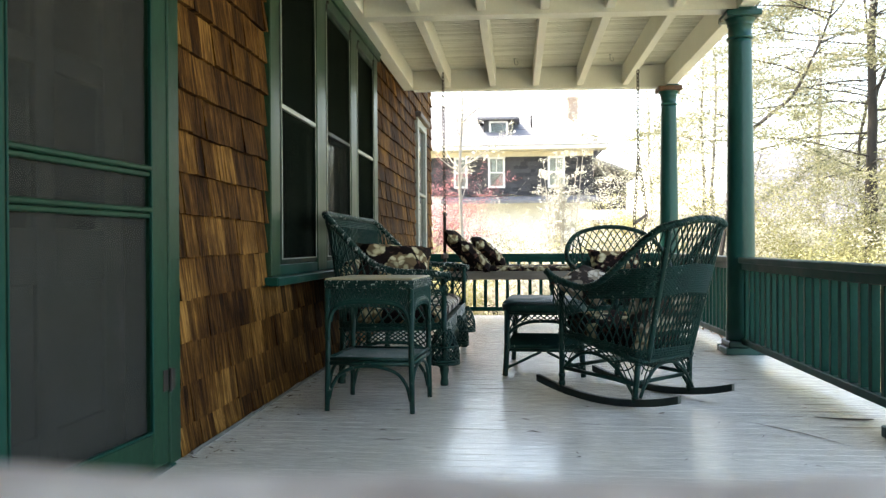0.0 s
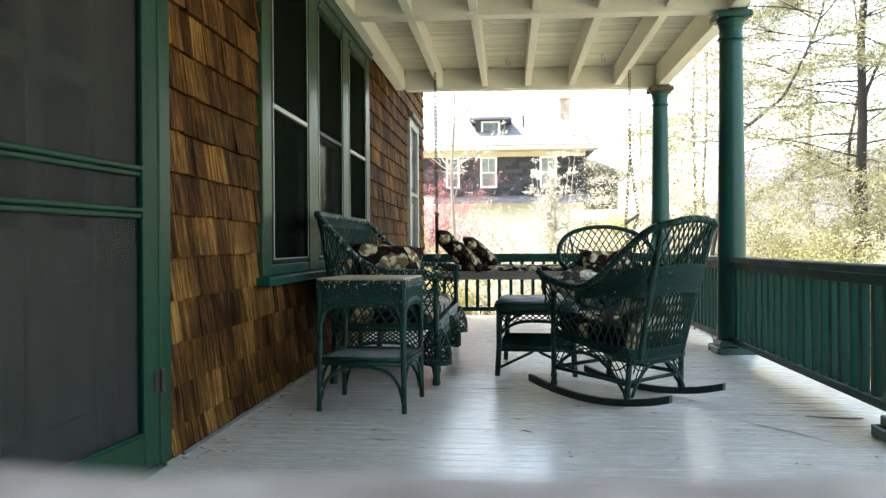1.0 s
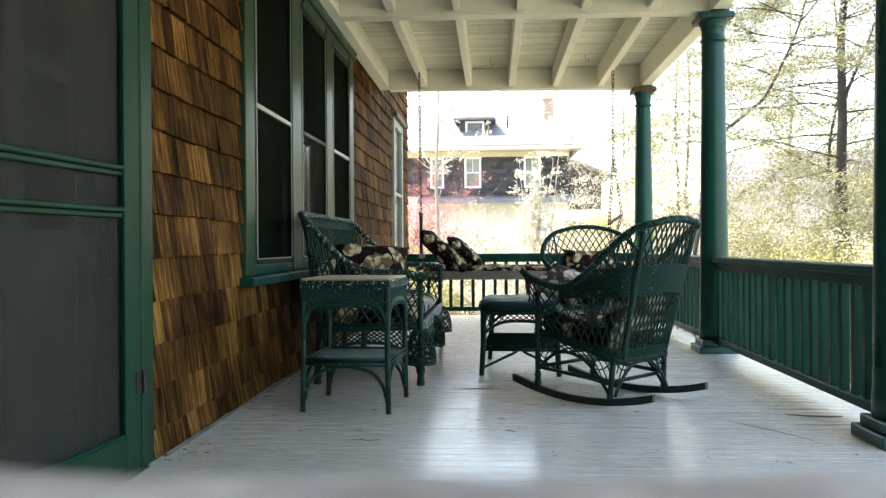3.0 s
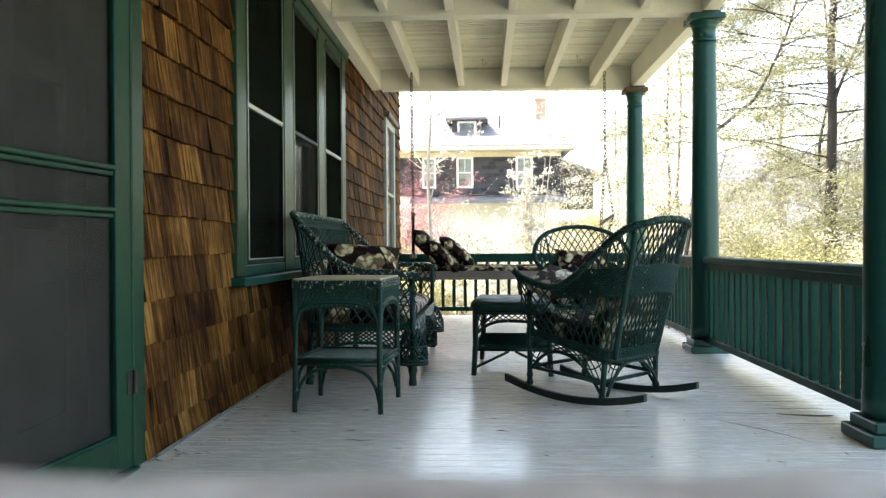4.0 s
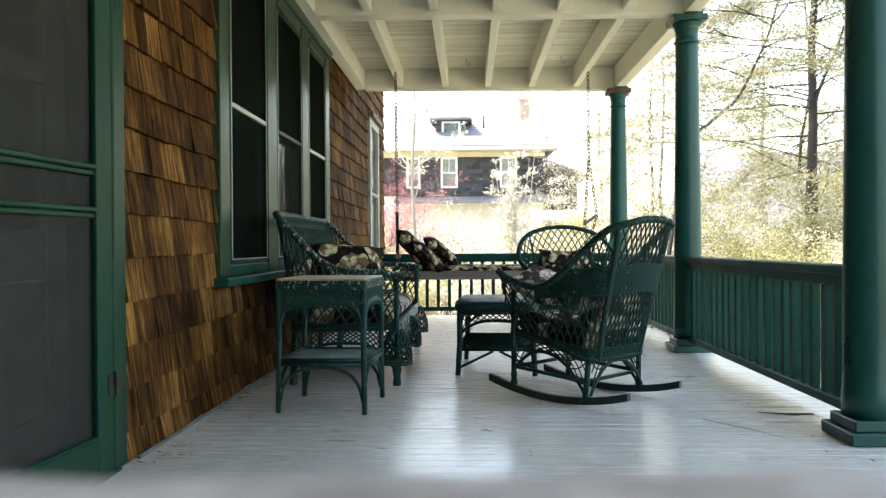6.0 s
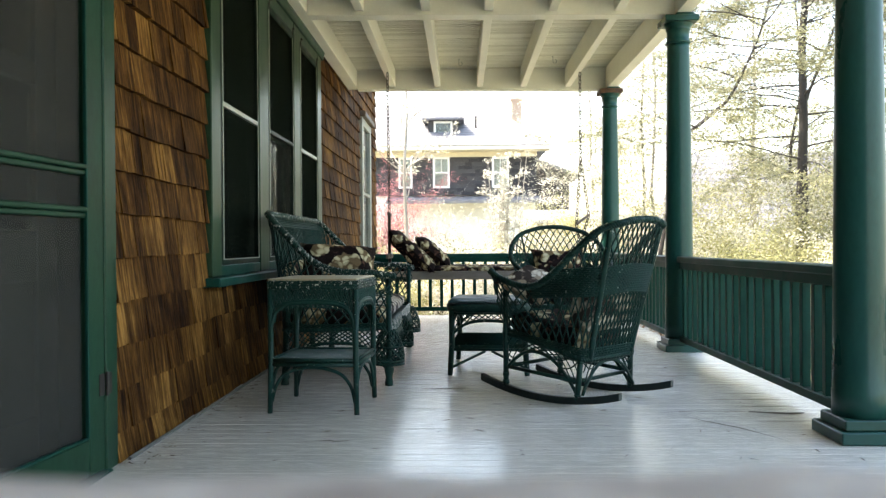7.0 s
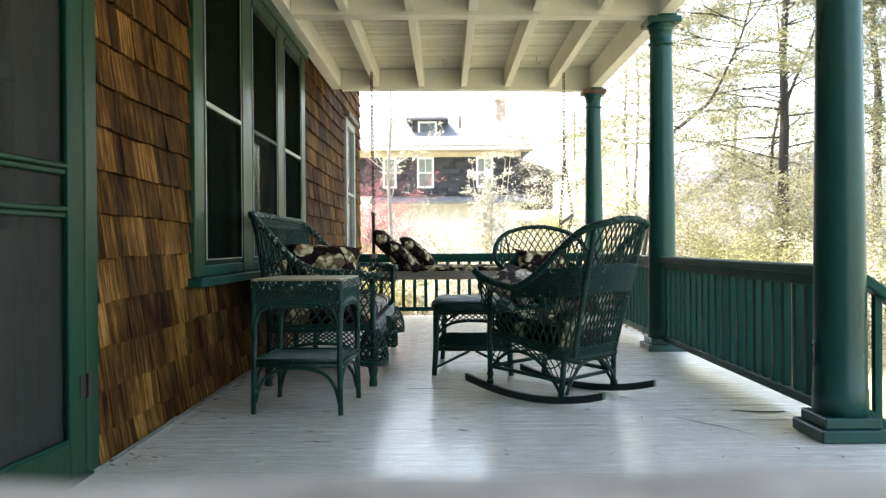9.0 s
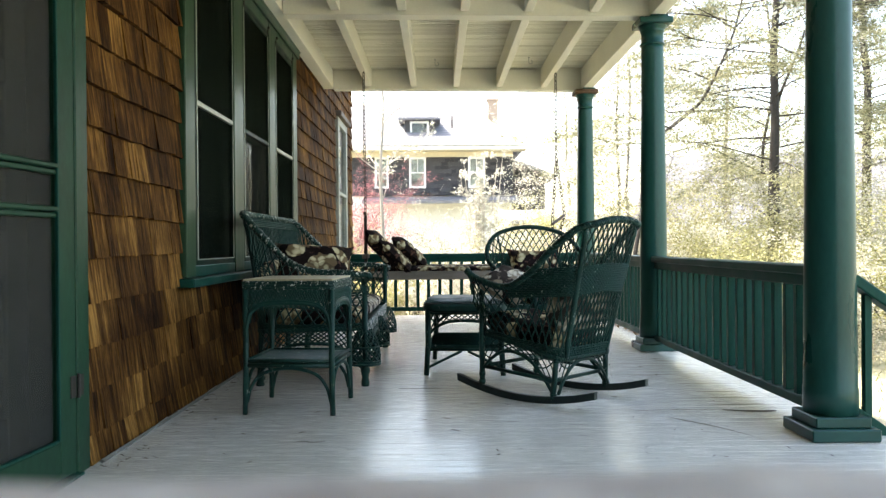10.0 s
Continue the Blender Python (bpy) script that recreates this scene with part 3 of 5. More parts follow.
def window_white():
    w = thing("window_2", "tall pale framed window in the shingled wall", "window", kind="structure")
    ya, yb, zb, zt = 10.40, 11.40, 0.60, 2.55
    x0, x1 = WX, WX + 0.05
    for y0, y1 in ((ya, ya + 0.13), (yb - 0.13, yb)):
        part("casing", Geo().box(x0, x1, y0, y1, zb, zt, 0.005), SAGE, w)
    for y0, y1 in ((ya + 0.1305, yb - 0.1305),):
        part("rail", Geo().box(x0, x1 - 0.004, y0, y1, zt - 0.10, zt, 0.004), SAGE, w)
        part("rail", Geo().box(x0, x1 - 0.004, y0, y1, zb, zb + 0.08, 0.004), SAGE, w)
        part("rail", Geo().box(x0, x1 - 0.004, y0, y1, 1.52, 1.56, 0.004), SAGE, w)
        part("pane", Geo().box(x0 + 0.008, x0 + 0.012, y0, y1, zb + 0.08, zt - 0.10), GLASS, w)
    part("crown", Geo().box(x0, x1 + 0.05, ya - 0.05, yb + 0.05, zt + 0.001, zt + 0.07, 0.008), WOOD_DARK, w)
    return w


window_white()
bd = Geo().box(WX - 0.17, WX - 0.16, 10.4, 11.4, 0.6, 2.6)
tagged(part("blind", bd, CURTAIN), "pale blind drawn behind the window", "blind")


# ------------------------------------------------------------------ columns and railings
RUSTY = plain("bare_brown_wood", (0.05, 0.028, 0.016), (0.13, 0.07, 0.04), 0.8, 14)


def column(cy):
    c = thing("porch_column", "round green painted wooden column on a square stepped base", "column", pose(COL_X, cy, 0), "porch columns")
    part("plinth", Geo().box(-0.145, 0.145, -0.145, 0.145, 0.0, 0.052, 0.005), GREEN_COLUMN, c)
    part("upper_plinth", Geo().box(-0.118, 0.118, -0.118, 0.118, 0.0525, 0.098, 0.005), GREEN_COLUMN, c)
    prof = [(0.112, 0.0985), (0.112, 0.205), (0.109, 0.212), (0.106, 0.5), (0.103, 0.9), (0.098, 1.4), (0.091, 1.9), (0.085, 2.36), (0.085, 2.395)]
    part("shaft", Geo().lathe(prof, 40), GREEN_COLUMN, c, smooth=True)
    ring = [(0.085, 2.3955), (0.093, 2.398), (0.097, 2.407), (0.093, 2.416), (0.086, 2.419), (0.086, 2.495), (0.092, 2.499), (0.094, 2.508), (0.092, 2.514), (0.098, 2.524), (0.107, 2.536), (0.112, 2.547), (0.112, 2.552)]
    part("capital", Geo().lathe(ring, 40), GREEN_COLUMN, c, smooth=True)
    part("abacus", Geo().box(-0.130, 0.130, -0.130, 0.130, 2.5525, 2.600, 0.006), RUSTY if cy > 9 else GREEN_COLUMN, c, "rust brown weathered abacus" if cy > 9 else "")
    part("cap_block", Geo().box(-0.04, 0.095, -0.12, 0.12, 2.6005, 2.6165), GREEN_COLUMN, c)
    return c


columns = [column(cy) for cy in COL_Y]


def railing(p, q, skip_ends=0.02):
    """A railing from p to q (x, y), with square balusters."""
    p, q = Vector((*p, 0)), Vector((*q, 0))
    ln = (q - p).length
    ang = math.degrees(math.atan2(q.y - p.y, q.x - p.x))
    r = thing("porch_railing", "dark green wooden porch railing with square balusters", "railing", pose(p.x, p.y, 0, 0, 0, ang), "porch railings")
    part("top_rail", Geo().box(0, ln, -0.050, 0.050, 0.690, 0.737, 0.007), GREEN, r)
    part("under_rail", Geo().box(0, ln, -0.024, 0.024, 0.640, 0.6895, 0.003), GREEN, r)
    part("bottom_rail", Geo().box(0, ln, -0.028, 0.028, 0.078, 0.124, 0.004), GREEN, r)
    n = max(1, round(ln / 0.125))
    me = Geo().box(-0.0185, 0.0185, -0.021, 0.021, 0.1245, 0.6395, 0.002).mesh("baluster", GREEN)
    rnd = random.Random(int(ln * 100))
    for i in range(n):
        b = new("baluster", me)
        b.parent = r
        b.matrix_basis = pose((i + 0.5) * ln / n + rnd.uniform(-0.004, 0.004), rnd.uniform(-0.002, 0.002), 0, 0, 0, rnd.uniform(-4, 4))
    return r


railing((COL_X, COL_Y[1] + 0.10), (COL_X, COL_Y[2] - 0.105))
railing((COL_X, COL_Y[2] + 0.10), (COL_X, COL_Y[3] - 0.105))
railing((WX + 0.04, COL_Y[3]), (COL_X - 0.105, COL_Y[3]))

# steps rail that runs down from the column to the garden
sr = thing("stair_railing", "dark green handrail sloping down to the garden", "railing", pose(COL_X + 0.10, COL_Y[1], 0), "porch railings")
SLOPE = pose(0, 0, 0, 0, 35, 0)
part("handrail", Geo().box(0, 1.75, -0.045, 0.045, -0.045, 0, 0.006, pose(0, 0, 0.70) @ SLOPE), GREEN, sr)
part("bottom_rail", Geo().box(0, 1.75, -0.028, 0.028, -0.045, 0, 0.004, pose(0, 0, 0.13) @ SLOPE), GREEN, sr)
for i in range(11):
    x = 0.06 + 0.125 * i
    z = -math.tan(radians(35)) * x
    part("baluster", Geo().box(x - 0.016, x + 0.016, -0.016, 0.016, z + 0.12, z + 0.65, 0.002), GREEN, sr)
part("newel", Geo().box(1.40, 1.49, -0.045, 0.045, -0.86, -0.20, 0.006), GREEN, sr)

stairs = thing("porch_steps", "grey painted wooden steps down to the garden", "steps")
for i in range(4):
    part("tread", Geo().box(1.94 + 0.27 * i, 2.24 + 0.27 * i, 2.4, 3.25, -0.21 - 0.17 * i, -0.17 - 0.17 * i, 0.006), FLOOR_PAINT, stairs)
    part("riser", Geo().box(1.96 + 0.27 * i, 1.985 + 0.27 * i, 2.42, 3.23, -0.85, -0.2105 - 0.17 * i), WHITE, stairs)

# the stone ledge on which the camera rests
def stone_ledge():
    g = Geo()
    nx, ny = 46, 8
    vs, fs = [], []
    for j in range(ny + 1):
        for i in range(nx + 1):
            x = -0.42 + 0.9 * i / nx
            yy = 0.085 + 0.135 * j / ny
            drop = 0.004 * (j / ny) ** 4
            z = 0.7795 - drop + 0.003 * noise.noise((x * 12, yy * 12, 2)) + 0.002 * noise.noise((x * 30, yy * 30, 5))
            vs.append(Vector((x, yy + 0.006 * noise.noise((x * 8, 0, 1)), z)))
    for j in range(ny):
        for i in range(nx):
            a = j * (nx + 1) + i
            fs.append((a, a + 1, a + nx + 2, a + nx + 1))
    g.add(vs, fs)
    ledge = thing("stone_ledge", "rough pinkish grey stone ledge close before the lens", "ledge")
    part("cap_stone", g, LEDGE, ledge)
    part("pier", Geo().box(-0.42, 0.48, 0.09, 0.214, 0.0, 0.765, 0.004), LEDGE, ledge)
    return ledge


stone_ledge()

# ------------------------------------------------------------------ wicker furniture
def lattice(g, surf, u0, u1, v0, v1, nu, slope, r, seg=9, sides=4):
    """Crossing diagonal canes over a surface surf(u, v)."""
    for sgn in (1, -1):
        for i in range(-nu, 2 * nu + 1):
            line = []
            for j in range(seg + 1):
                v = v0 + (v1 - v0) * j / seg
                u = u0 + (u1 - u0) * (i / nu + sgn * slope * j / seg)
                if u0 - 1e-6 <= u <= u1 + 1e-6:
                    line.append(surf(u, v) + Vector((0, 0, 0.0006 * sgn)))
            if len(line) > 1:
                g.tube(line, r, sides, caps=False)


def weave_band(g, surf, u0, u1, v0, v1, rows, n, r, lift=0.006):
    """Rows of cane woven in and out of upright stakes."""
    for k in range(rows):
        v = v0 + (v1 - v0) * (k + 0.5) / rows
        line = []
        for i in range(n + 1):
            u = u0 + (u1 - u0) * i / n
            p = surf(u, v)
            e = surf(min(1, u + 0.01), v) - surf(max(0, u - 0.01), v)
            h = surf(u, min(1, v + 0.02)) - surf(u, max(0, v - 0.02))
            nn = e.cross(h)
            if nn.length > 1e-9:
                nn.normalize()
            line.append(p + nn * lift * (1 if (i + k) % 2 else -1))
        g.tube(line, r, 4, caps=False)


def level_band(g, surf, u0, u1, z0, z1, rows, r):
    """A belt of close weave between two heights, where the surface reaches them."""
    n = max(8, int(130 * (u1 - u0)))
    for k in range(rows):
        line = []
        for i in range(n + 1):
            u = u0 + (u1 - u0) * i / n
            z = z0 + (z1 - z0) * k / (rows - 1) - 0.05 * abs(2 * u - 1)
            lo, hi = surf(u, 0), surf(u, 1)
            v = (z - lo.z) / (hi.z - lo.z)
            if v < 0.97 and 0.13 < u < 0.87:
                out = Vector((lo.x + hi.x, lo.y + hi.y, 0)).normalized()
                line.append(surf(u, v) + out * 0.006 * (1 if (i + k) % 2 else -1))
            elif len(line) > 1:
                g.tube(line, r, 4, caps=False)
                line = []
            else:
                line = []
        if len(line) > 1:
            g.tube(line, r, 4, caps=False)


def braid(g, line, r, closed=False):
    """A thick rim with strands wound round it."""
    g.tube(line, r, 8, closed)
    k = len(line)
    for ph in (0, 2.09, 4.19):
        strand = []
        for i in range(k * 3 - (0 if closed else 2)):
            p = along(line + ([line[0]] if closed else []), i / (k * 3 - (0 if closed else 2) - (0 if closed else 1)))
            a = line[min(k - 1, i // 3 + 1)] - line[max(0, i // 3 - 1)]
            t = a.normalized() if a.length > 1e-9 else Vector((1, 0, 0))
            u = t.orthogonal().normalized() if abs(t.z) > 0.95 else t.cross(Vector((0, 0, 1))).normalized()
            w = t.cross(u)
            an = ph + i * 0.9
            strand.append(p + (u * math.cos(an) + w * math.sin(an)) * r * 0.85)
        g.tube(strand, r * 0.42, 4, closed, caps=False)


def mirror(half):
    """A whole rim from its half: front, round the back, to the other front."""
    left = [Vector((-x, y, z)) for x, y, z in half]
    right = [Vector(p) for p in reversed(half[:-1])]
    return left + right


def wicker_seat(name, label, category, at, rim_half, base_half, legs, s_side, nu, rocker=False, spokes=False):
    """A tub of woven cane between a seat frame and a braided rim, on legs."""
    t = thing(name, label, category, at)
    rim = curve_through(mirror(rim_half), 7)
    base = curve_through(mirror(base_half), 7)

    def tub(u, v):
        a, b = along(base, u), along(rim, u)
        p = a.lerp(b, v)
        return p

    g = Geo()
    braid(g, rim, 0.019 if spokes else 0.017)
    part("rim", g, WICKER_WORN if spokes else WICKER, t, "braided cane rim", smooth=True)
    for name_, a, b in (("side_panel", 0.0, s_side), ("back_panel", s_side, 1 - s_side), ("side_panel", 1 - s_side, 1.0)):
        g = Geo()
        n = max(5, round(nu * (b - a)))
        if spokes and name_ == "back_panel":
            for i in range(n * 2 + 1):
                u = a + (b - a) * i / (n * 2)
                g.tube([tub(u, v / 8) for v in range(9)], 0.0042, 4, caps=False)
            weave_band(g, tub, a, b, 0.30, 0.36, 3, n * 4, 0.004)
            weave_band(g, tub, a, b, 0.90, 0.98, 5, n * 4, 0.004)
        else:
            lattice(g, tub, a, b, 0.02, 0.98, n, 7.0 / n if name_ == "back_panel" else 4.0 / n, 0.0050, 12)
            if rocker:
                level_band(g, tub, a, b, 0.595, 0.735, 16, 0.0062)
            elif not spokes and name_ == "back_panel":
                weave_band(g, tub, a, b, 0.44, 0.62, 11, n * 3, 0.0062)
            else:
                weave_band(g, tub, a, b, 0.60, 0.72, 4, n * 3, 0.0045)
            weave_band(g, tub, a, b, 0.0, 0.09, 5, n * 3, 0.0055)
        tagged(part(name_, g, WICKER, t, smooth=True), kind="stuff")
    g = Geo()
    loop = base + [base[-1].lerp(base[0], k / 6) for k in range(1, 6)]
    braid(g, loop, 0.013, True)
    part("seat_frame", g, WICKER, t, smooth=True)
    deck = Geo()
    c = Vector((0, sum(p.y for p in base) / len(base), sum(p.z for p in base) / len(base)))
    for off in (0.004, -0.008):
        deck.add([c + Vector((0, 0, off))] + [p + Vector((0, 0, off)) for p in loop], [(0, 1 + i, 1 + (i + 1) % len(loop)) for i in range(len(loop))])
    part("seat_deck", deck, WICKER, t)
    for k, (top, foot) in enumerate(legs):
        g = Geo()
        top, foot = Vector(top), Vector(foot)
        if rocker:
            g.tube([top, foot], [0.0155, 0.015], 8)
            for f in (0.05, 0.12, 0.86, 0.93):
                p = top.lerp(foot, f)
                g.tube([p, p + (foot - top) * 0.035], 0.019, 8)
        else:
            prof = [(0.0, 0.017), (0.62, 0.017), (0.66, 0.024), (0.70, 0.018), (0.80, 0.021), (0.86, 0.030), (0.92, 0.020), (0.97, 0.026), (1.0, 0.024)]
            g.tube([top.lerp(foot, f) for f, _ in prof], [r for _, r in prof], 10)
        part("leg", g, WICKER, t, smooth=True)
    return t, tub, base, rim


def posts(t, tub, us, r=0.0125):
    for u in us:
        g = Geo().tube([tub(u, v / 10) + Vector((0, 0, 0)) for v in range(11)], r, 8)
        part("back_post", g, WICKER, t, smooth=True)


# rocking chair, seen from behind
ROCK = pose(0.592, 4.40, 0, 0, 0, 46)
rh = [(0.275, 0.335, 0.690), (0.30, 0.235, 0.650), (0.31, 0.03, 0.612), (0.302, -0.12, 0.682), (0.288, -0.26, 0.808), (0.266, -0.39, 0.908), (0.20, -0.475, 0.940), (0.10, -0.492, 0.958), (0, -0.497, 0.963)]
bh = [(0.235, 0.27, 0.345), (0.25, 0.10, 0.325), (0.25, -0.10, 0.285), (0.235, -0.255, 0.245), (0.12, -0.275, 0.24), (0, -0.28, 0.24)]
fl, fr = ((-0.245, 0.25, 0.64), (-0.25, 0.245, 0.045)), ((0.245, 0.25, 0.64), (0.25, 0.245, 0.045))
bl, br = ((-0.235, -0.25, 0.26), (-0.25, -0.235, 0.03)), ((0.235, -0.25, 0.26), (0.25, -0.235, 0.03))
rocking_chair, tubr, baser, rimr = wicker_seat("rocking_chair", "dark green painted wicker rocking chair with a tall rounded back", "rocking chair", ROCK, rh, bh,
                                               (fl, fr, bl, br), 0.33, 42, rocker=True)
posts(rocking_chair, tubr, (0.345, 0.655), 0.015)
for sx in (-1, 1):
    g = Geo()
    line = []
    for i in range(25):
        yy = -0.495 + 0.92 * i / 24
        line.append((sx * 0.25, yy, 0.019 + 0.30 * (yy + 0.03) ** 2 + (0.02 * max(0, -yy - 0.4))))
    vs, fs = [], []
    for p in line:
        for dx, dz in ((-0.013, -0.019), (0.013, -0.019), (0.013, 0.019), (-0.013, 0.019)):
            vs.append(Vector((p[0] + dx, p[1], p[2] + dz)))
    for i in range(24):
        for j in range(4):
            fs.append((i * 4 + j, i * 4 + (j + 1) % 4, i * 4 + 4 + (j + 1) % 4, i * 4 + 4 + j))
    fs += [(3, 2, 1, 0), (96, 97, 98, 99)]
    g.add(vs, fs)
    part("runner", g, plain("dark_runner_paint", (0.006, 0.014, 0.014), (0.015, 0.03, 0.028), 0.35, 8), rocking_chair, "curved dark wooden runner")
for yy, zz in ((0.20, 0.17), (-0.20, 0.12)):
    part("stretcher", Geo().tube([(-0.245, yy, zz), (0.245, yy, zz)], 0.011, 8), WICKER, rocking_chair, smooth=True)
for sx in (-1, 1):
    part("stretcher", Geo().tube([(sx * 0.248, -0.235, 0.13), (sx * 0.248, 0.245, 0.16)], 0.011, 8), WICKER, rocking_chair, smooth=True)
    # openwork apron that swoops down to the legs at the side
    g = Geo()

    def skirt_s(u, v, sx=sx):
        yy = -0.25 + 0.50 * u
        top = 0.245 + 0.10 * u
        drop = 0.04 + 0.17 * abs(2 * u - 1) ** 2.2
        return Vector((sx * 0.248, yy, top - drop * v))
    lattice(g, skirt_s, 0, 1, 0, 1, 9, 0.25, 0.004, 5)
    g.tube([skirt_s(i / 14, 1) for i in range(15)], 0.010, 6)
    tagged(part("apron", g, WICKER, rocking_chair, smooth=True), kind="stuff")
g = Geo()


def skirt_b(u, v):
    return Vector((-0.24 + 0.48 * u, -0.262, 0.245 - (0.025 + 0.16 * abs(2 * u - 1) ** 2.4) * v))


lattice(g, skirt_b, 0, 1, 0, 1, 8, 0.25, 0.004, 5)
g.tube([skirt_b(i / 14, 1) for i in range(15)], 0.009, 6)
tagged(part("apron", g, WICKER, rocking_chair, smooth=True), kind="stuff")

# armchair with a round arched back, beyond the rocker
rh2 = [(0.35, 0.33, 0.60), (0.39, 0.18, 0.61), (0.405, -0.02, 0.645), (0.425, -0.18, 0.715), (0.395, -0.29, 0.825), (0.30, -0.36, 0.922), (0.155, -0.385, 0.972), (0, -0.39, 0.988)]
bh2 = [(0.29, 0.29, 0.35), (0.30, 0.10, 0.34), (0.30, -0.15, 0.33), (0.26, -0.27, 0.325), (0.12, -0.29, 0.32), (0, -0.295, 0.32)]
lg2 = [((sx * 0.28, 0.28, 0.36), (sx * 0.285, 0.285, 0.0)) for sx in (-1, 1)] + [((sx * 0.25, -0.26, 0.34), (sx * 0.26, -0.27, 0.0)) for sx in (-1, 1)]
arm_chair, tub2, base2, rim2 = wicker_seat("wicker_armchair", "dark green wicker armchair with an arched openwork back", "armchair", pose(0.865, 6.50, 0, 0, 0, 190), rh2, bh2, lg2, 0.28, 34)
posts(arm_chair, tub2, (0.36, 0.64), 0.008)

# settee along the wall
rh3 = [(0.90, 0.385, 0.655), (0.935, 0.25, 0.675), (0.945, 0.06, 0.685), (0.93, -0.10, 0.745), (0.90, -0.26, 0.90), (0.865, -0.36, 1.005), (0.78, -0.40, 1.035), (0.55, -0.405, 1.035), (0.28, -0.405, 1.035), (0, -0.405, 1.035)]
bh3 = [(0.88, 0.34, 0.345), (0.885, 0.18, 0.34), (0.885, -0.05, 0.335), (0.87, -0.22, 0.33), (0.84, -0.29, 0.33), (0.70, -0.30, 0.33), (0.45, -0.30, 0.33), (0.22, -0.30, 0.33), (0, -0.30, 0.33)]
lg3 = [((x, 0.345, 0.66 if abs(x) > 0.5 else 0.34), (x, 0.345, 0.0)) for x in (-0.885, 0, 0.885)] + [((x, -0.28, 0.34), (x, -0.29, 0.0)) for x in (-0.85, 0, 0.85)]
settee, tub3, base3, rim3 = wicker_seat("wicker_settee", "long dark green wicker settee with worn paint against the shingled wall", "settee", pose(-0.785, 5.57, 0, 0, 0, -90), rh3, bh3, lg3, 0.28, 52, spokes=True)
g = Geo()
for k in range(6):
    g.tube([(-0.875, 0.352, 0.300 + 0.012 * k), (0.875, 0.352, 0.300 + 0.012 * k)], 0.0065, 6)
part("front_rail", g, WICKER_BARE, settee, "pale worn wound cane front rail", smooth=True)
for bx in (-0.885, 0, 0.885):
    g = Geo()

    def basket(u, v, bx=bx):
        r_ = 0.038 + 0.052 * math.sin(min(1.0, v * 1.15) * math.pi * 0.56)
        a_ = 2 * math.pi * u
        return Vector((bx + r_ * math.cos(a_), 0.345 + r_ * math.sin(a_), 0.335 - 0.20 * v))
    lattice(g, basket, 0, 1, 0, 1, 13, 0.35, 0.0052, 8)
    for v_, r_ in ((0.5, 0.006), (0.92, 0.008), (1.0, 0.009)):
        g.tube([basket(q / 20, v_) for q in range(20)], r_, 5, True)
    tagged(part("leg_basket", g, WICKER, settee, "coarse woven cane drape round the leg", smooth=True), kind="stuff")
for x0, x1 in ((-0.87, -0.01), (0.01, 0.87)):
    g = Geo()

    def skirt_f(u, v, x0=x0, x1=x1):
        return Vector((x0 + (x1 - x0) * u, 0.35 + 0.02 * math.sin(math.pi * v), 0.30 - (0.05 + 0.21 * abs(2 * u - 1) ** 3) * v))
    lattice(g, skirt_f, 0, 1, 0, 1, 24, 0.14, 0.0042, 6)
    braid(g, [skirt_f(i / 20, 1) for i in range(21)], 0.010)
    tagged(part("apron", g, WICKER, settee, smooth=True), kind="stuff")
for sx in (-1, 1):
    g = Geo()

    def skirt_e(u, v, sx=sx):
        return Vector((sx * 0.885, -0.28 + 0.62 * u, 0.335 - (0.08 + 0.17 * abs(2 * u - 1) ** 3) * v))
    lattice(g, skirt_e, 0, 1, 0, 1, 18, 0.2, 0.0042, 6)
    braid(g, [skirt_e(i / 16, 1) for i in range(17)], 0.010)
    tagged(part("apron", g, WICKER, settee, smooth=True), kind="stuff")


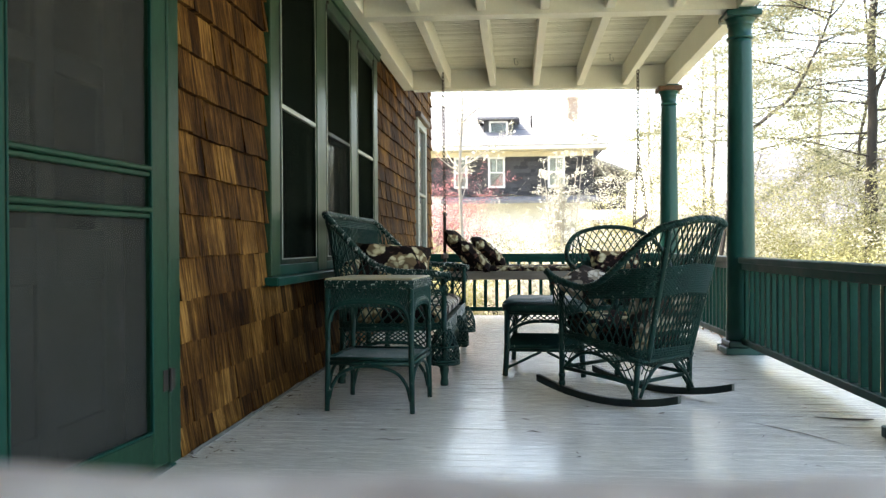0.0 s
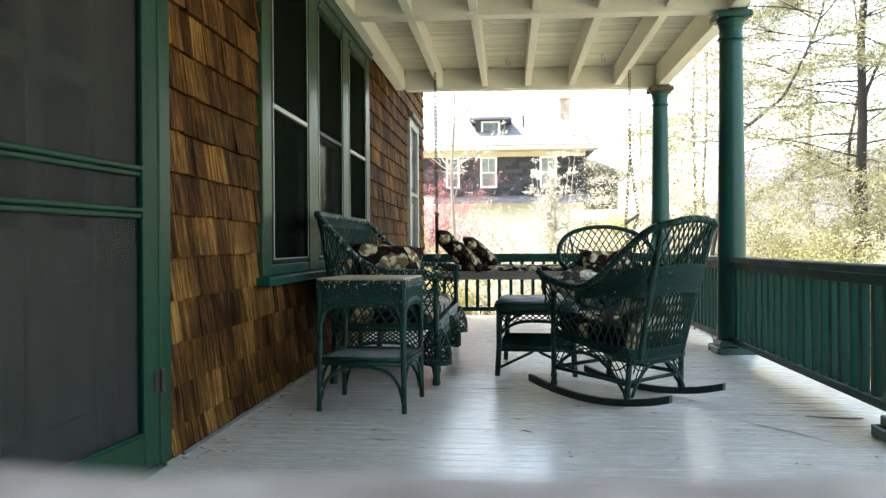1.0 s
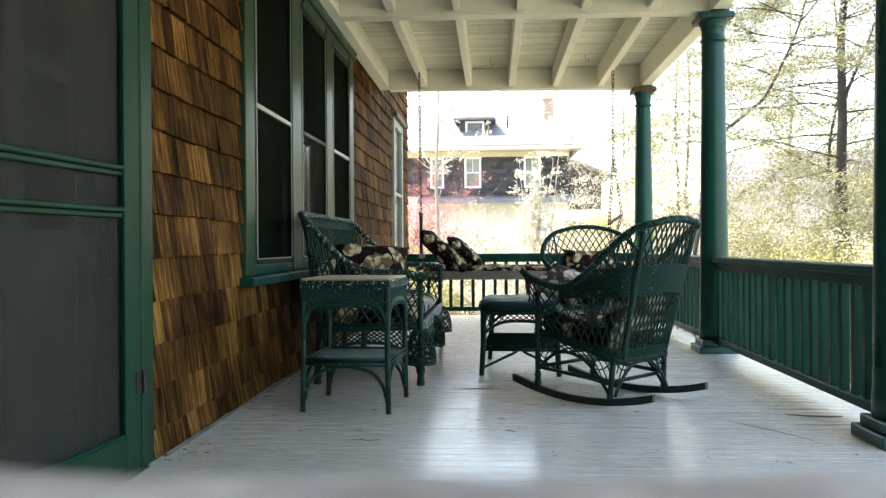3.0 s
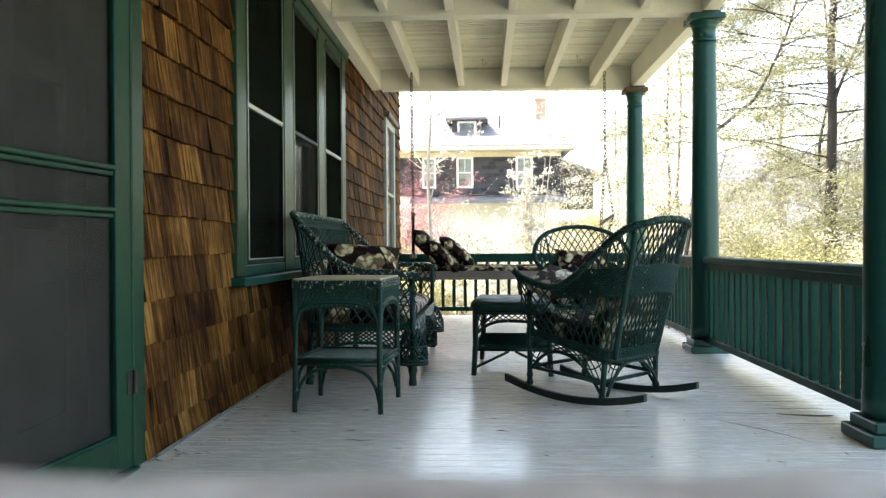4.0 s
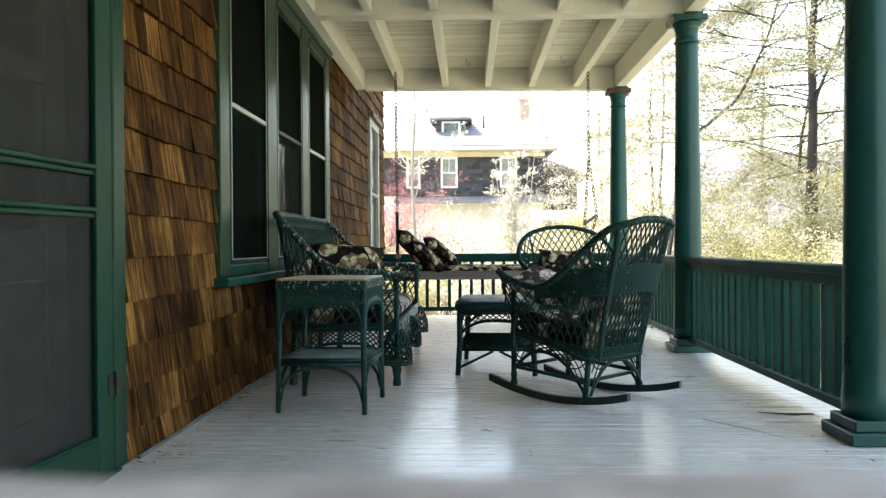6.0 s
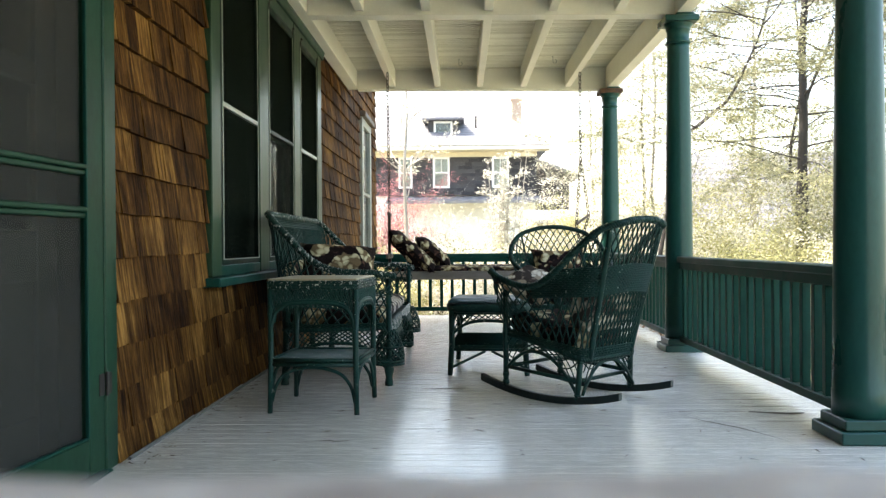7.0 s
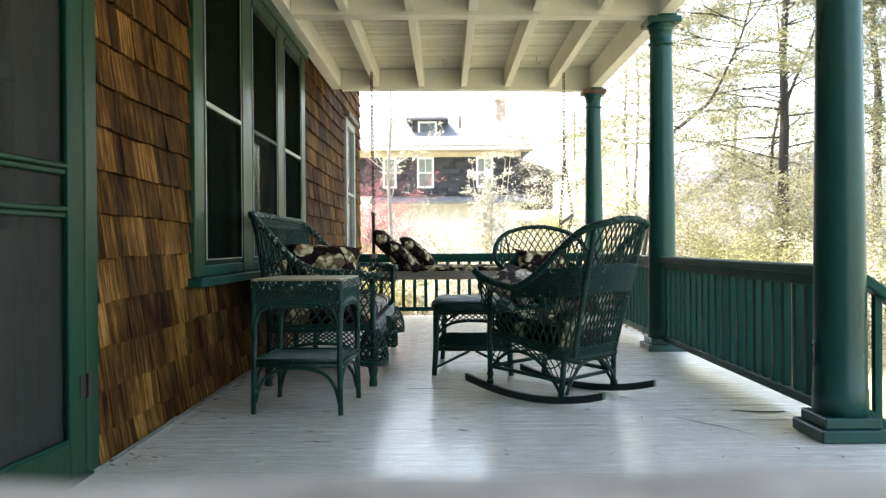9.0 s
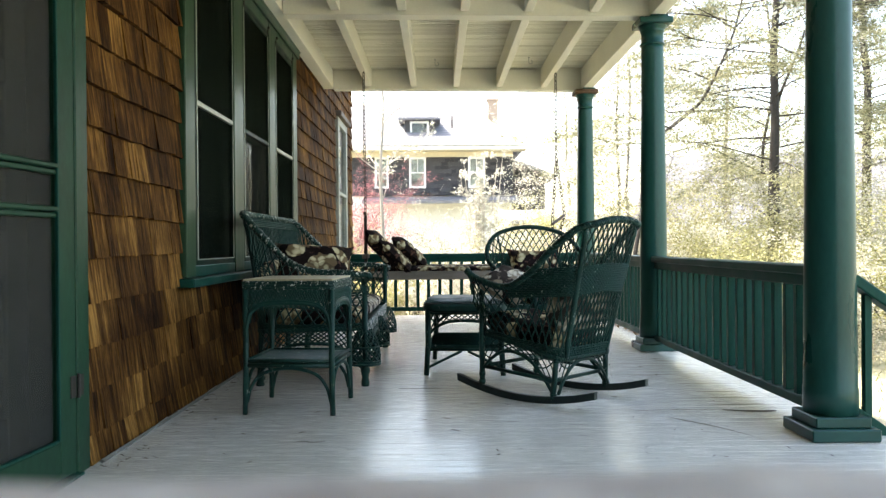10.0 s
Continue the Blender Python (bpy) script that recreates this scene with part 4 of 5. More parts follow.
# side table
def side_table():
    t = thing("wicker_side_table", "dark green wicker side table with a tan top and chipped paint", "side table", pose(-0.728, 4.118, 0, 0, 0, -5))
    w, d = 0.214, 0.214
    for sx, sy in ((-1, -1), (1, -1), (1, 1), (-1, 1)):
        part("leg", Geo().tube([(sx * 0.218, sy * 0.218, 0.640), (sx * 0.217, sy * 0.217, 0.25), (sx * 0.222, sy * 0.222, 0.0)], [0.015, 0.015, 0.0135], 8), WICKER, t, smooth=True)
    part("top", Geo().box(-w - 0.012, w + 0.012, -d - 0.012, d + 0.012, 0.665, 0.675, 0.003), TABLE_TOP, t, "faded tan wooden top")
    g = Geo()
    c = 0.226
    for z, rr in ((0.657, 0.0085), (0.643, 0.0085), (0.630, 0.008)):
        ring = curve_through([(-c, -c, z), (0, -c, z), (c, -c, z), (c, 0, z), (c, c, z), (0, c, z), (-c, c, z), (-c, 0, z)], 1, True)
        braid(g, [along(ring + [ring[0]], i / 48) for i in range(48)], rr, True)
    part("top_edge", g, WICKER_WORN, t, "chipped braided edge", smooth=True)
    for k in range(4):
        m = pose(0, 0, 0, 0, 0, 90 * k)
        g = Geo()

        def apron(u, v, m=m):
            x = -0.215 + 0.43 * u
            drop = 0.095 + 0.035 * abs(2 * u - 1) ** 2.5 + 0.10 * max(0, abs(2 * u - 1) - 0.82) / 0.18
            return m @ Vector((x, -0.222, 0.626 - drop * v))
        lattice(g, apron, 0, 1, 0, 1, 17, 0.13, 0.0042, 6)
        for i in range(18):                     # a second, swept layer of canes
            g.tube([apron(max(0, min(1, i / 17 + 0.09 * (v / 6) ** 1.6)), v / 6) for v in range(7)], 0.0045, 4, caps=False)
        arch = curve_through([(-0.215, -0.222, 0.36), (-0.205, -0.222, 0.47), (-0.165, -0.222, 0.53), (-0.08, -0.222, 0.552), (0.08, -0.222, 0.552), (0.165, -0.222, 0.53), (0.205, -0.222, 0.47), (0.215, -0.222, 0.36)], 5)
        g.tube([m @ p for p in arch], 0.0105, 7)
        g.tube([m @ (p + Vector((0, 0, 0.012))) for p in arch[8:-8]], 0.007, 6)
        tagged(part("apron", g, WICKER, t, smooth=True), kind="stuff")
        g = Geo()
        low = curve_through([(-0.212, -0.217, 0.06), (-0.190, -0.217, 0.14), (-0.13, -0.217, 0.205), (0, -0.217, 0.232), (0.13, -0.217, 0.205), (0.190, -0.217, 0.14), (0.212, -0.217, 0.06)], 4)
        g.tube([m @ p for p in low], 0.009, 7)
        part("arched_brace", g, WICKER, t, smooth=True)
    sh = Geo().box(-0.205, 0.205, -0.205, 0.205, 0.250, 0.262, 0.003)
    for i in range(34):
        x = -0.20 + 0.40 * i / 33
        sh.tube([(x, -0.21, 0.264), (x, 0.21, 0.264)], 0.0055, 5)
    tagged(part("shelf", sh, WICKER, t, "woven cane shelf"), kind="stuff")
    g = Geo()
    for k in range(4):
        m = pose(0, 0, 0, 0, 0, 90 * k)
        g.tube([m @ Vector((-0.215, -0.217, 0.245)), m @ Vector((0.215, -0.217, 0.245))], 0.012, 7)
        g.tube([m @ Vector((-0.215, -0.217, 0.268)), m @ Vector((0.215, -0.217, 0.268))], 0.009, 7)
    part("shelf_frame", g, WICKER, t, smooth=True)
    return t


side_table()


# footstool with a padded woven top and a low shelf
def footstool():
    t = thing("wicker_footstool", "dark green wicker footstool with a rounded top and low shelf", "footstool", pose(0.19, 5.39, 0, 0, 0, -4))
    w, d = 0.235, 0.35
    for sx in (-1, 1):
        for sy in (-1, 1):
            part("leg", Geo().tube([(sx * w, sy * d, 0.42), (sx * w, sy * d, 0.2), (sx * (w + 0.012), sy * (d + 0.008), 0.0)], [0.019, 0.019, 0.017], 8), WICKER, t, smooth=True)
    g = Geo()
    n, k = 28, 40
    vs, fs = [], []
    for i in range(n + 1):
        a = math.pi * i / n - math.pi / 2
        for j in range(k):
            b = 2 * math.pi * j / k
            ca, cb, sb, sa = math.cos(a), math.cos(b), math.sin(b), math.sin(a)

            def pw(v, e):
                return math.copysign(abs(v) ** e, v)
            vs.append(Vector(((w + 0.045) * pw(ca, 0.35) * pw(cb, 0.35), (d + 0.045) * pw(ca, 0.35) * pw(sb, 0.35), 0.432 + 0.042 * pw(sa, 0.6) + 0.0025 * math.sin(j * 3.1 + i))))
    for i in range(n):
        for j in range(k):
            fs.append((i * k + j, i * k + (j + 1) % k, (i + 1) * k + (j + 1) % k, (i + 1) * k + j))
    g.add(vs, fs)
    for q in range(46):
        x = -w - 0.02 + (2 * w + 0.04) * q / 45
        g.tube([(x, -d - 0.03, 0.470), (x, 0, 0.4735), (x, d + 0.03, 0.470)], 0.0045, 5)
    tagged(part("top", g, WICKER, t, smooth=True), kind="stuff")
    for q in range(4):
        m = pose(0, 0, 0, 0, 0, 90 * q)
        hw, hd = (w, d) if q % 2 == 0 else (d, w)
        g = Geo()

        def ap(u, v, m=m, hw=hw, hd=hd):
            return m @ Vector((-hw + 2 * hw * u, -hd, 0.40 - (0.05 + 0.09 * abs(2 * u - 1) ** 3) * v))
        lattice(g, ap, 0, 1, 0, 1, 12, 0.15, 0.004, 4)
        g.tube([ap(i / 16, 1) for i in range(17)], 0.0105, 6)
        g.tube([ap(i / 16, 0) for i in range(17)], 0.0105, 6)
        tagged(part("apron", g, WICKER, t, smooth=True), kind="stuff")
        part("stretcher", Geo().tube([m @ Vector((-hw, -hd, 0.165)), m @ Vector((hw, -hd, 0.165))], 0.011, 7), WICKER, t, smooth=True)
    for sx in (-1, 1):
        part("brace", Geo().tube([(sx * w, -d, 0.05), (sx * 0.02, -d, 0.155)], 0.009, 6), WICKER, t, smooth=True)
    sh = Geo().box(-w, w, -d, d, 0.172, 0.186, 0.003)
    for i in range(24):
        yy = -d + 0.01 + (2 * d - 0.02) * i / 23
        sh.tube([(-w - 0.01, yy, 0.190), (w + 0.01, yy, 0.190)], 0.007, 5)
    tagged(part("shelf", sh, WICKER, t), kind="stuff")
    return t


footstool()


# ------------------------------------------------------------------ porch swing
def chain(g, p, q, link=0.05):
    p, q = Vector(p), Vector(q)
    n = max(2, int((q - p).length / (link * 0.78)))
    t = (q - p).normalized()
    u = t.orthogonal().normalized()
    w = t.cross(u)
    for i in range(n):
        c = p.lerp(q, (i + 0.5) / n)
        a, b = (u, w) if i % 2 else (w, u)
        ring = []
        for j in range(8):
            an = 2 * math.pi * j / 8
            ring.append(c + a * math.cos(an) * link * 0.30 + t * math.sin(an) * link * 0.52)
        g.tube(ring, 0.0045, 4, True)


def porch_swing():
    s = thing("porch_swing", "wooden porch swing bed hung from chains", "porch swing", pose(0, 0, 0))
    x0, x1, y0, y1 = -0.765, 1.245, 7.96, 8.64
    part("front_rail", Geo().box(x0, x1, y0, y0 + 0.035, 0.485, 0.572, 0.004), WOOD_GREY, s, "grey weathered front rail")
    part("back_rail", Geo().box(x0, x1, y1 - 0.035, y1, 0.485, 0.572, 0.004), WOOD_GREY, s)
    for i in range(9):
        xx = x0 + 0.02 + (x1 - x0 - 0.13) * i / 8
        part("slat", Geo().box(xx, xx + 0.09, y0 + 0.0355, y1 - 0.0355, 0.530, 0.548, 0.002), WOOD_GREY, s)
    for yy in (8.27,):
        part("end_post", Geo().box(x0 - 0.016, x0 + 0.016, yy, yy + 0.045, 0.573, 1.150, 0.004), IRON, s, "dark iron end post")
    part("arm_bar", Geo().box(x0 - 0.018, x0 + 0.018, 8.20, 8.40, 1.1505, 1.185, 0.005), WOOD_DARK, s)
    part("end_rail", Geo().box(x0 - 0.012, x0 + 0.012, y0 + 0.05, 8.2695, 0.70, 0.75, 0.003), WOOD_DARK, s)
    part("end_rail", Geo().box(x0 - 0.012, x0 + 0.012, 8.3155, y1 - 0.05, 0.70, 0.75, 0.003), WOOD_DARK, s)
    p, q = Vector((1.195, 8.22, 1.045)), Vector((1.35, 8.38, 1.145))
    part("spreader_bar", Geo().tube([p, p.lerp(q, 0.1), p.lerp(q, 0.9), q], [0.012, 0.017, 0.017, 0.012], 8), WOOD_DARK, s, "dark wooden spreader bar")
    g = Geo()
    chain(g, (-0.775, 8.30, 2.66), (x0, 8.30, 1.185))
    g.tube([(-0.775, 8.30, 2.70), (-0.775, 8.30, 2.655)], 0.006, 6)
    part("chain", g, IRON, s, "rusty dark iron chain")
    knot = (1.254, 8.30, 1.75)
    g = Geo()
    chain(g, (1.252, 8.30, 2.64), knot)
    g.tube([(1.252, 8.30, 2.68), (1.252, 8.30, 2.635)], 0.006, 6)
    for e, f in ((p, (x1 - 0.02, y0 + 0.02, 0.573)), (q, (x1 - 0.02, y1 - 0.02, 0.573))):
        chain(g, knot, e)
        chain(g, e, f)
    part("chain", g, IRON, s, "rusty dark iron chain")
    return s


porch_swing()


# ------------------------------------------------------------------ cushions
def pillow(label, w, h, t, m, seed, group="", cloth=FLORAL):
    g = Geo()
    n = 18
    vs, fs = [], []
    for side in (1, -1):
        for j in range(n + 1):
            for i in range(n + 1):
                a, b = 2 * i / n - 1, 2 * j / n - 1
                full = (max(0, 1 - a ** 4) * max(0, 1 - b ** 4)) ** 0.55
                px_ = a * w / 2 * (1 - 0.07 * (1 - abs(a)) * 0 - 0.13 * (1 - b * b) * abs(a) ** 3)
                py_ = b * h / 2 * (1 - 0.13 * (1 - a * a) * abs(b) ** 3)
                z = side * t / 2 * full * (1 + 0.22 * noise.noise((a * 1.7 + seed, b * 1.7, side)))
                z += 0.012 * noise.noise((a * 4 + seed, b * 4, 0))
                vs.append(Vector((px_, py_, z)))
    k = (n + 1) ** 2
    for j in range(n):
        for i in range(n):
            a = j * (n + 1) + i
            fs.append((a, a + 1, a + n + 2, a + n + 1))
            fs.append((k + a, k + a + n + 1, k + a + n + 2, k + a + 1))
    g.add(vs, fs)
    edge = [(i, 0) for i in range(n)] + [(n, j) for j in range(n)] + [(i, n) for i in range(n, 0, -1)] + [(0, j) for j in range(n, 0, -1)]
    pip = Geo().tube([vs[j * (n + 1) + i] for i, j in edge], 0.006, 5, True)
    ob = tagged(part("pillow", g, cloth, None, smooth=True, at=m), label, "pillow", group)
    part("piping", pip, cloth, ob, smooth=True)
    return ob


def cushion(name, label, w, d, h, m, e=0.22, cloth=FLORAL):
    g = Geo()
    n, k = 14, 44
    vs, fs = [], []

    def pw(v, q):
        return math.copysign(abs(v) ** q, v)
    for i in range(n + 1):
        a = math.pi * i / n - math.pi / 2
        for j in range(k):
            b = 2 * math.pi * j / k
            p = Vector((w / 2 * pw(math.cos(a), 0.4) * pw(math.cos(b), e), d / 2 * pw(math.cos(a), 0.4) * pw(math.sin(b), e), h / 2 * pw(math.sin(a), 0.8)))
            p.z += 0.012 * noise.noise((p.x * 5, p.y * 5, w)) * (1 if i > n / 2 else 0)
            vs.append(p)
    for i in range(n):
        for j in range(k):
            fs.append((i * k + j, i * k + (j + 1) % k, (i + 1) * k + (j + 1) % k, (i + 1) * k + j))
    g.add(vs, fs)
    return tagged(part(name, g, cloth, None, smooth=True, at=m), label, "cushion")


# one dark seat split in two; outside light is put into the paler cloth
cushion("seat_cushion", "dark floral near end of the settee seat, split off", 0.60, 0.44, 0.12, pose(-0.765, 4.94, 0.405))
cushion("seat_cushion", "long floral settee seat cushion, its lit front put into paler cloth", 0.62, 1.25, 0.12, pose(-0.765, 5.79, 0.405), 0.22, FLORAL_FADED_LIT)
cushion("back_cushion", "dark floral back cushion leaning inside the settee", 0.10, 1.60, 0.30, pose(-1.06, 5.57, 0.60, 0, -14, 0))
pillow("dark floral pillow with cream leaves lying on the settee", 0.50, 0.33, 0.17, pose(-0.79, 5.0, 0.70, 58, 4, 12), 1.0, "floral pillows")
cushion("seat_cushion", "dark floral seat cushion on the rocking chair", 0.46, 0.48, 0.13, ROCK @ pose(0, 0.02, 0.365, 11, 0, 0))
cushion("back_cushion", "faded floral back cushion inside the rocking chair", 0.44, 0.12, 0.32, ROCK @ pose(0, -0.235, 0.53, 20, 0, 0), 0.22, FLORAL_FADED_LIT)
pillow("faded pale floral pillow resting over the rocking chair's arm", 0.35, 0.29, 0.11, ROCK @ pose(-0.10, 0.17, 0.612, 24, -14, 10), 4.0, "floral pillows", FLORAL_FADED_LIT)
cushion("seat_cushion", "dark floral seat cushion on the arched armchair", 0.52, 0.50, 0.11, pose(0.93, 6.48, 0.40, 0, 0, 190))
pillow("dark brown floral pillow against the arched chair back", 0.46, 0.36, 0.13, pose(0.83, 6.74, 0.630, 66, 0, 8), 7.0, "floral pillows")
cushion("swing_mattress", "thin floral mattress on the porch swing", 1.94, 0.62, 0.075, pose(0.24, 8.30, 0.590), 0.12)
pillow("dark floral pillow leaning on the swing's end", 0.52, 0.42, 0.15, pose(-0.575, 8.15, 0.80, 0, 50, 0), 9.0, "floral pillows")
pillow("dark floral pillow leaning on another on the swing", 0.50, 0.40, 0.14, pose(-0.30, 8.30, 0.757, 3, 42, 4), 12.0, "floral pillows")
pillow("dark floral pillow lying low on the swing", 0.46, 0.38, 0.13, pose(-0.43, 8.10, 0.715, -4, 45, -6), 15.0, "floral pillows")

# ------------------------------------------------------------------ the house across the garden
def far_house():
    h = thing("far_house", "large dark shingled house with a pale roof and white windows", "house")
    g = Geo()
    z = 2.85
    g.box(-9.5, 3.05, 32.0, 41.0, 2.85, 4.42)
    part("upper_wall", g, SIDING_DARK, h, "charcoal shingled upper wall")
    g = Geo()
    rnd = random.Random(2)
    while z < 4.40:
        x = -9.5
        while x < 3.0:
            w = rnd.uniform(0.18, 0.42)
            x1 = min(x + w, 3.05)
            if not any(a - 0.02 < x1 and x < b + 0.02 and z < 4.45 and z > 3.0 for a, b in ((-2.62, -1.92), (-1.26, -0.40), (1.18, 1.98))):
                g.box(x, x1 - 0.012, 31.955 - rnd.random() * 0.02, 31.998, z, z + 0.145)
            x = x1
        z += 0.15
    tagged(part("shingle_field", g, SIDING_DARK, h), kind="stuff")
    part("lower_wall", Geo().box(-9.4, 3.0, 32.1, 40.9, -0.9, 2.84), WHITE, h, "white lower wall")
    ef = Geo()
    part("gutter", Geo().box(-9.9, 3.55, 31.25, 31.2995, 4.62, 4.78, 0.01), WHITE, h, "white gutter")
    ef.box(-9.9, 3.55, 31.30, 32.0, 4.60, 4.63)
    ef.box(-9.9, 3.06, 31.93, 31.999, 4.40, 4.60)
    part("eave", ef, plain("cream_eave_paint", (0.55, 0.50, 0.38), (0.66, 0.60, 0.46), 0.6), h, "cream eave board")
    rf = Geo()
    a, b, c, d = Vector((-9.95, 31.2, 4.781)), Vector((3.6, 31.2, 4.781)), Vector((3.6, 41.8, 4.781)), Vector((-9.95, 41.8, 4.781))
    e, f = Vector((-6, 36.5, 7.35)), Vector((1.2, 36.5, 7.35))
    rf.add([a, b, c, d, e, f], [(0, 1, 5, 4), (1, 2, 5), (2, 3, 4, 5), (3, 0, 4), (3, 2, 1, 0)])
    roof_ = part("roof", rf, ROOF_GREY, h, "pale sunlit shingle roof")
    for i in range(18):
        k0, k1 = i / 18, (i + 0.93) / 18
        p0, p1 = a.lerp(e, k0), b.lerp(f, k0)
        q0, q1 = a.lerp(e, k1), b.lerp(f, k1)
        up = Vector((0, -0.005, 0.012))
        cg = Geo()
        cg.add([p0 + up, p1 + up, q1 + up * 0.3, q0 + up * 0.3, p0, p1], [(0, 1, 2, 3), (4, 5, 1, 0)])
        part("roof_course", cg, ROOF_GREY, roof_)
    ch = Geo().box(2.32, 2.78, 36.0, 36.5, 5.6, 7.55, 0.01)
    ch.box(2.27, 2.83, 35.95, 36.55, 7.42, 7.52, 0.01)
    part("chimney", ch, BRICK, roof_, "brick chimney")
    part("vent_pipe", Geo().tube([(0.62, 33.2, 5.6), (0.62, 33.2, 6.25)], 0.035, 8), IRON, roof_)
    # dormer
    dm = part("dormer", Geo().box(-1.36, -0.14, 32.75, 35.5, 5.25, 6.02), SIDING_DARK, h, "small dark dormer")
    part("dormer_roof", Geo().box(-1.62, 0.12, 32.45, 35.6, 6.021, 6.11, 0.01), ROOF_SLATE, dm)
    for x0, x1 in ((-1.14, -1.06), (-0.44, -0.36)):
        part("frame", Geo().box(x0, x1, 32.70, 32.76, 5.34, 5.98), WHITE, dm)
    for z0, z1 in ((5.34, 5.42), (5.90, 5.98)):
        part("frame", Geo().box(-1.0595, -0.4405, 32.70, 32.76, z0, z1), WHITE, dm)
    part("pane", Geo().box(-1.06, -0.44, 32.73, 32.74, 5.42, 5.90), GLASS, dm)
    # upper windows
    for x0, x1, z0 in ((-2.56, -2.0, 3.14), (-1.16, -0.48, 3.14), (1.24, 1.92, 3.14)):
        w = thing("window", "", "")
        w.parent = h
        for xa, xb in ((x0, x0 + 0.08), (x1 - 0.08, x1)):
            part("frame", Geo().box(xa, xb, 31.90, 31.99, z0, 4.40), WHITE, w)
        for za, zb in ((z0, z0 + 0.08), (3.74, 3.79), (4.32, 4.40)):
            part("frame", Geo().box(x0 + 0.0805, x1 - 0.0805, 31.905, 31.99, za, zb), WHITE, w)
        part("muntin", Geo().box((x0 + x1) / 2 - 0.015, (x0 + x1) / 2 + 0.015, 31.92, 31.98, 3.7905, 4.3195), WHITE, w)
        part("pane", Geo().box(x0 + 0.08, x1 - 0.08, 31.945, 31.955, z0 + 0.08, 4.32), GLASS, w)
        part("curtain", Geo().box(x0 + 0.08, x1 - 0.08, 31.975, 31.985, z0 + 0.08, 4.32), INNER, w, "grey curtain")
    # porch in front, and the wing at the side
    pr = Geo().prism([(30.9, 2.58), (32.09, 2.82), (32.09, 2.64), (30.9, 2.46)], 0, -3.0, 3.2)
    part("pent_roof", pr, ROOF_GREY, h, "pale lower pent roof")
    part("side_wing", Geo().box(3.06, 4.5, 33.0, 39.0, -0.85, 3.6), SIDING_DARK, h)
    wr = Geo().prism([(3.06, 4.26), (4.9, 3.56), (4.9, 3.66), (3.06, 4.38)], 1, 32.2, 39.5)
    part("side_wing_roof", wr, ROOF_GREY, h)
    lp = Geo().prism([(25.2, 1.62), (28.0, 2.05), (28.0, 1.93), (25.2, 1.50)], 0, 2.2, 5.6)
    lean = thing("garden_shed", "low garden shed with a pale sloping roof", "shed")
    part("roof", lp, ROOF_GREY, lean)
    part("wall", Geo().box(2.4, 5.4, 25.5, 27.9, -0.9, 1.52), plain("olive_boards", (0.16, 0.14, 0.07), (0.26, 0.23, 0.13), 0.8, 4), lean)
    return h


far_house()

# the neighbour's low roof behind the shrubs
nb = thing("neighbour_house", "neighbouring house with a lavender grey roof behind shrubs", "house")
part("wall", Geo().box(9.0, 26.0, 27.0, 36.0, -0.9, 0.6), SIDING_DARK, nb)
nr = Geo().prism([(26.4, 0.55), (31.5, 4.4), (36.6, 0.55), (36.6, 0.43), (26.4, 0.43)], 0, 8.6, 26.4)
nroof = part("roof", nr, ROOF_SLATE, nb)
for i in range(24):
    y0 = 26.4 + 5.1 * i / 24
    z0 = 0.55 + 3.85 * i / 24
    part("roof_course", Geo().prism([(y0, z0 + 0.02), (y0 + 0.20, z0 + 0.17), (y0 + 0.20, z0 + 0.15), (y0, z0 - 0.005)], 0, 8.6, 26.4), ROOF_SLATE, nroof)


# ------------------------------------------------------------------ trees and shrubs
def leaves(g, centres, per, spread, size, rnd, flat=0.6, long=1.6):
    """Small pointed leaves in loose clumps about the centres."""
    for c in centres:
        for _ in range(per):
            p = Vector(c) + Vector((rnd.gauss(0, spread), rnd.gauss(0, spread), rnd.gauss(0, spread * flat)))
            a = Vector((rnd.gauss(0, 1), rnd.gauss(0, 1), rnd.gauss(0, 0.6))).normalized()
            b = a.orthogonal().normalized()
            if rnd.random() < 0.5:
                b = a.cross(b)
            s = size * rnd.uniform(0.6, 1.3)
            g.add([p - a * s * long * 0.5, p + b * s * 0.45, p + a * s * long * 0.5, p - b * s * 0.45], [(0, 1, 2, 3)])


def limb(g, p, d, ln, r, rnd, depth, tips, wobble=0.25, droop=0.0, kids=3, sides=5, spread=0.75):
    """A tapered branch that forks; tips gathers the places for leaves."""
    pts, rs = [Vector(p)], [r]
    d = Vector(d).normalized()
    n = 5
    for i in range(n):
        d = (d + Vector((rnd.gauss(0, wobble), rnd.gauss(0, wobble), rnd.gauss(0, wobble) - droop)) * 0.35).normalized()
        pts.append(pts[-1] + d * ln / n)
        rs.append(r * (1 - 0.7 * (i + 1) / n))
        if depth <= 1 or i >= 3:
            tips.append(pts[-1])
    g.tube(pts, rs, sides, caps=False)
    if depth > 0:
        for k in range(kids):
            i = rnd.randrange(2, n + 1)
            side = Vector((rnd.gauss(0, 1), rnd.gauss(0, 1), rnd.gauss(0, 0.6))).normalized()
            limb(g, pts[i], d * (1 - spread * 0.5) + side * spread, ln * rnd.uniform(0.5, 0.75), rs[i] * 0.75, rnd, depth - 1, tips, wobble, droop, kids, max(3, sides - 1), spread)


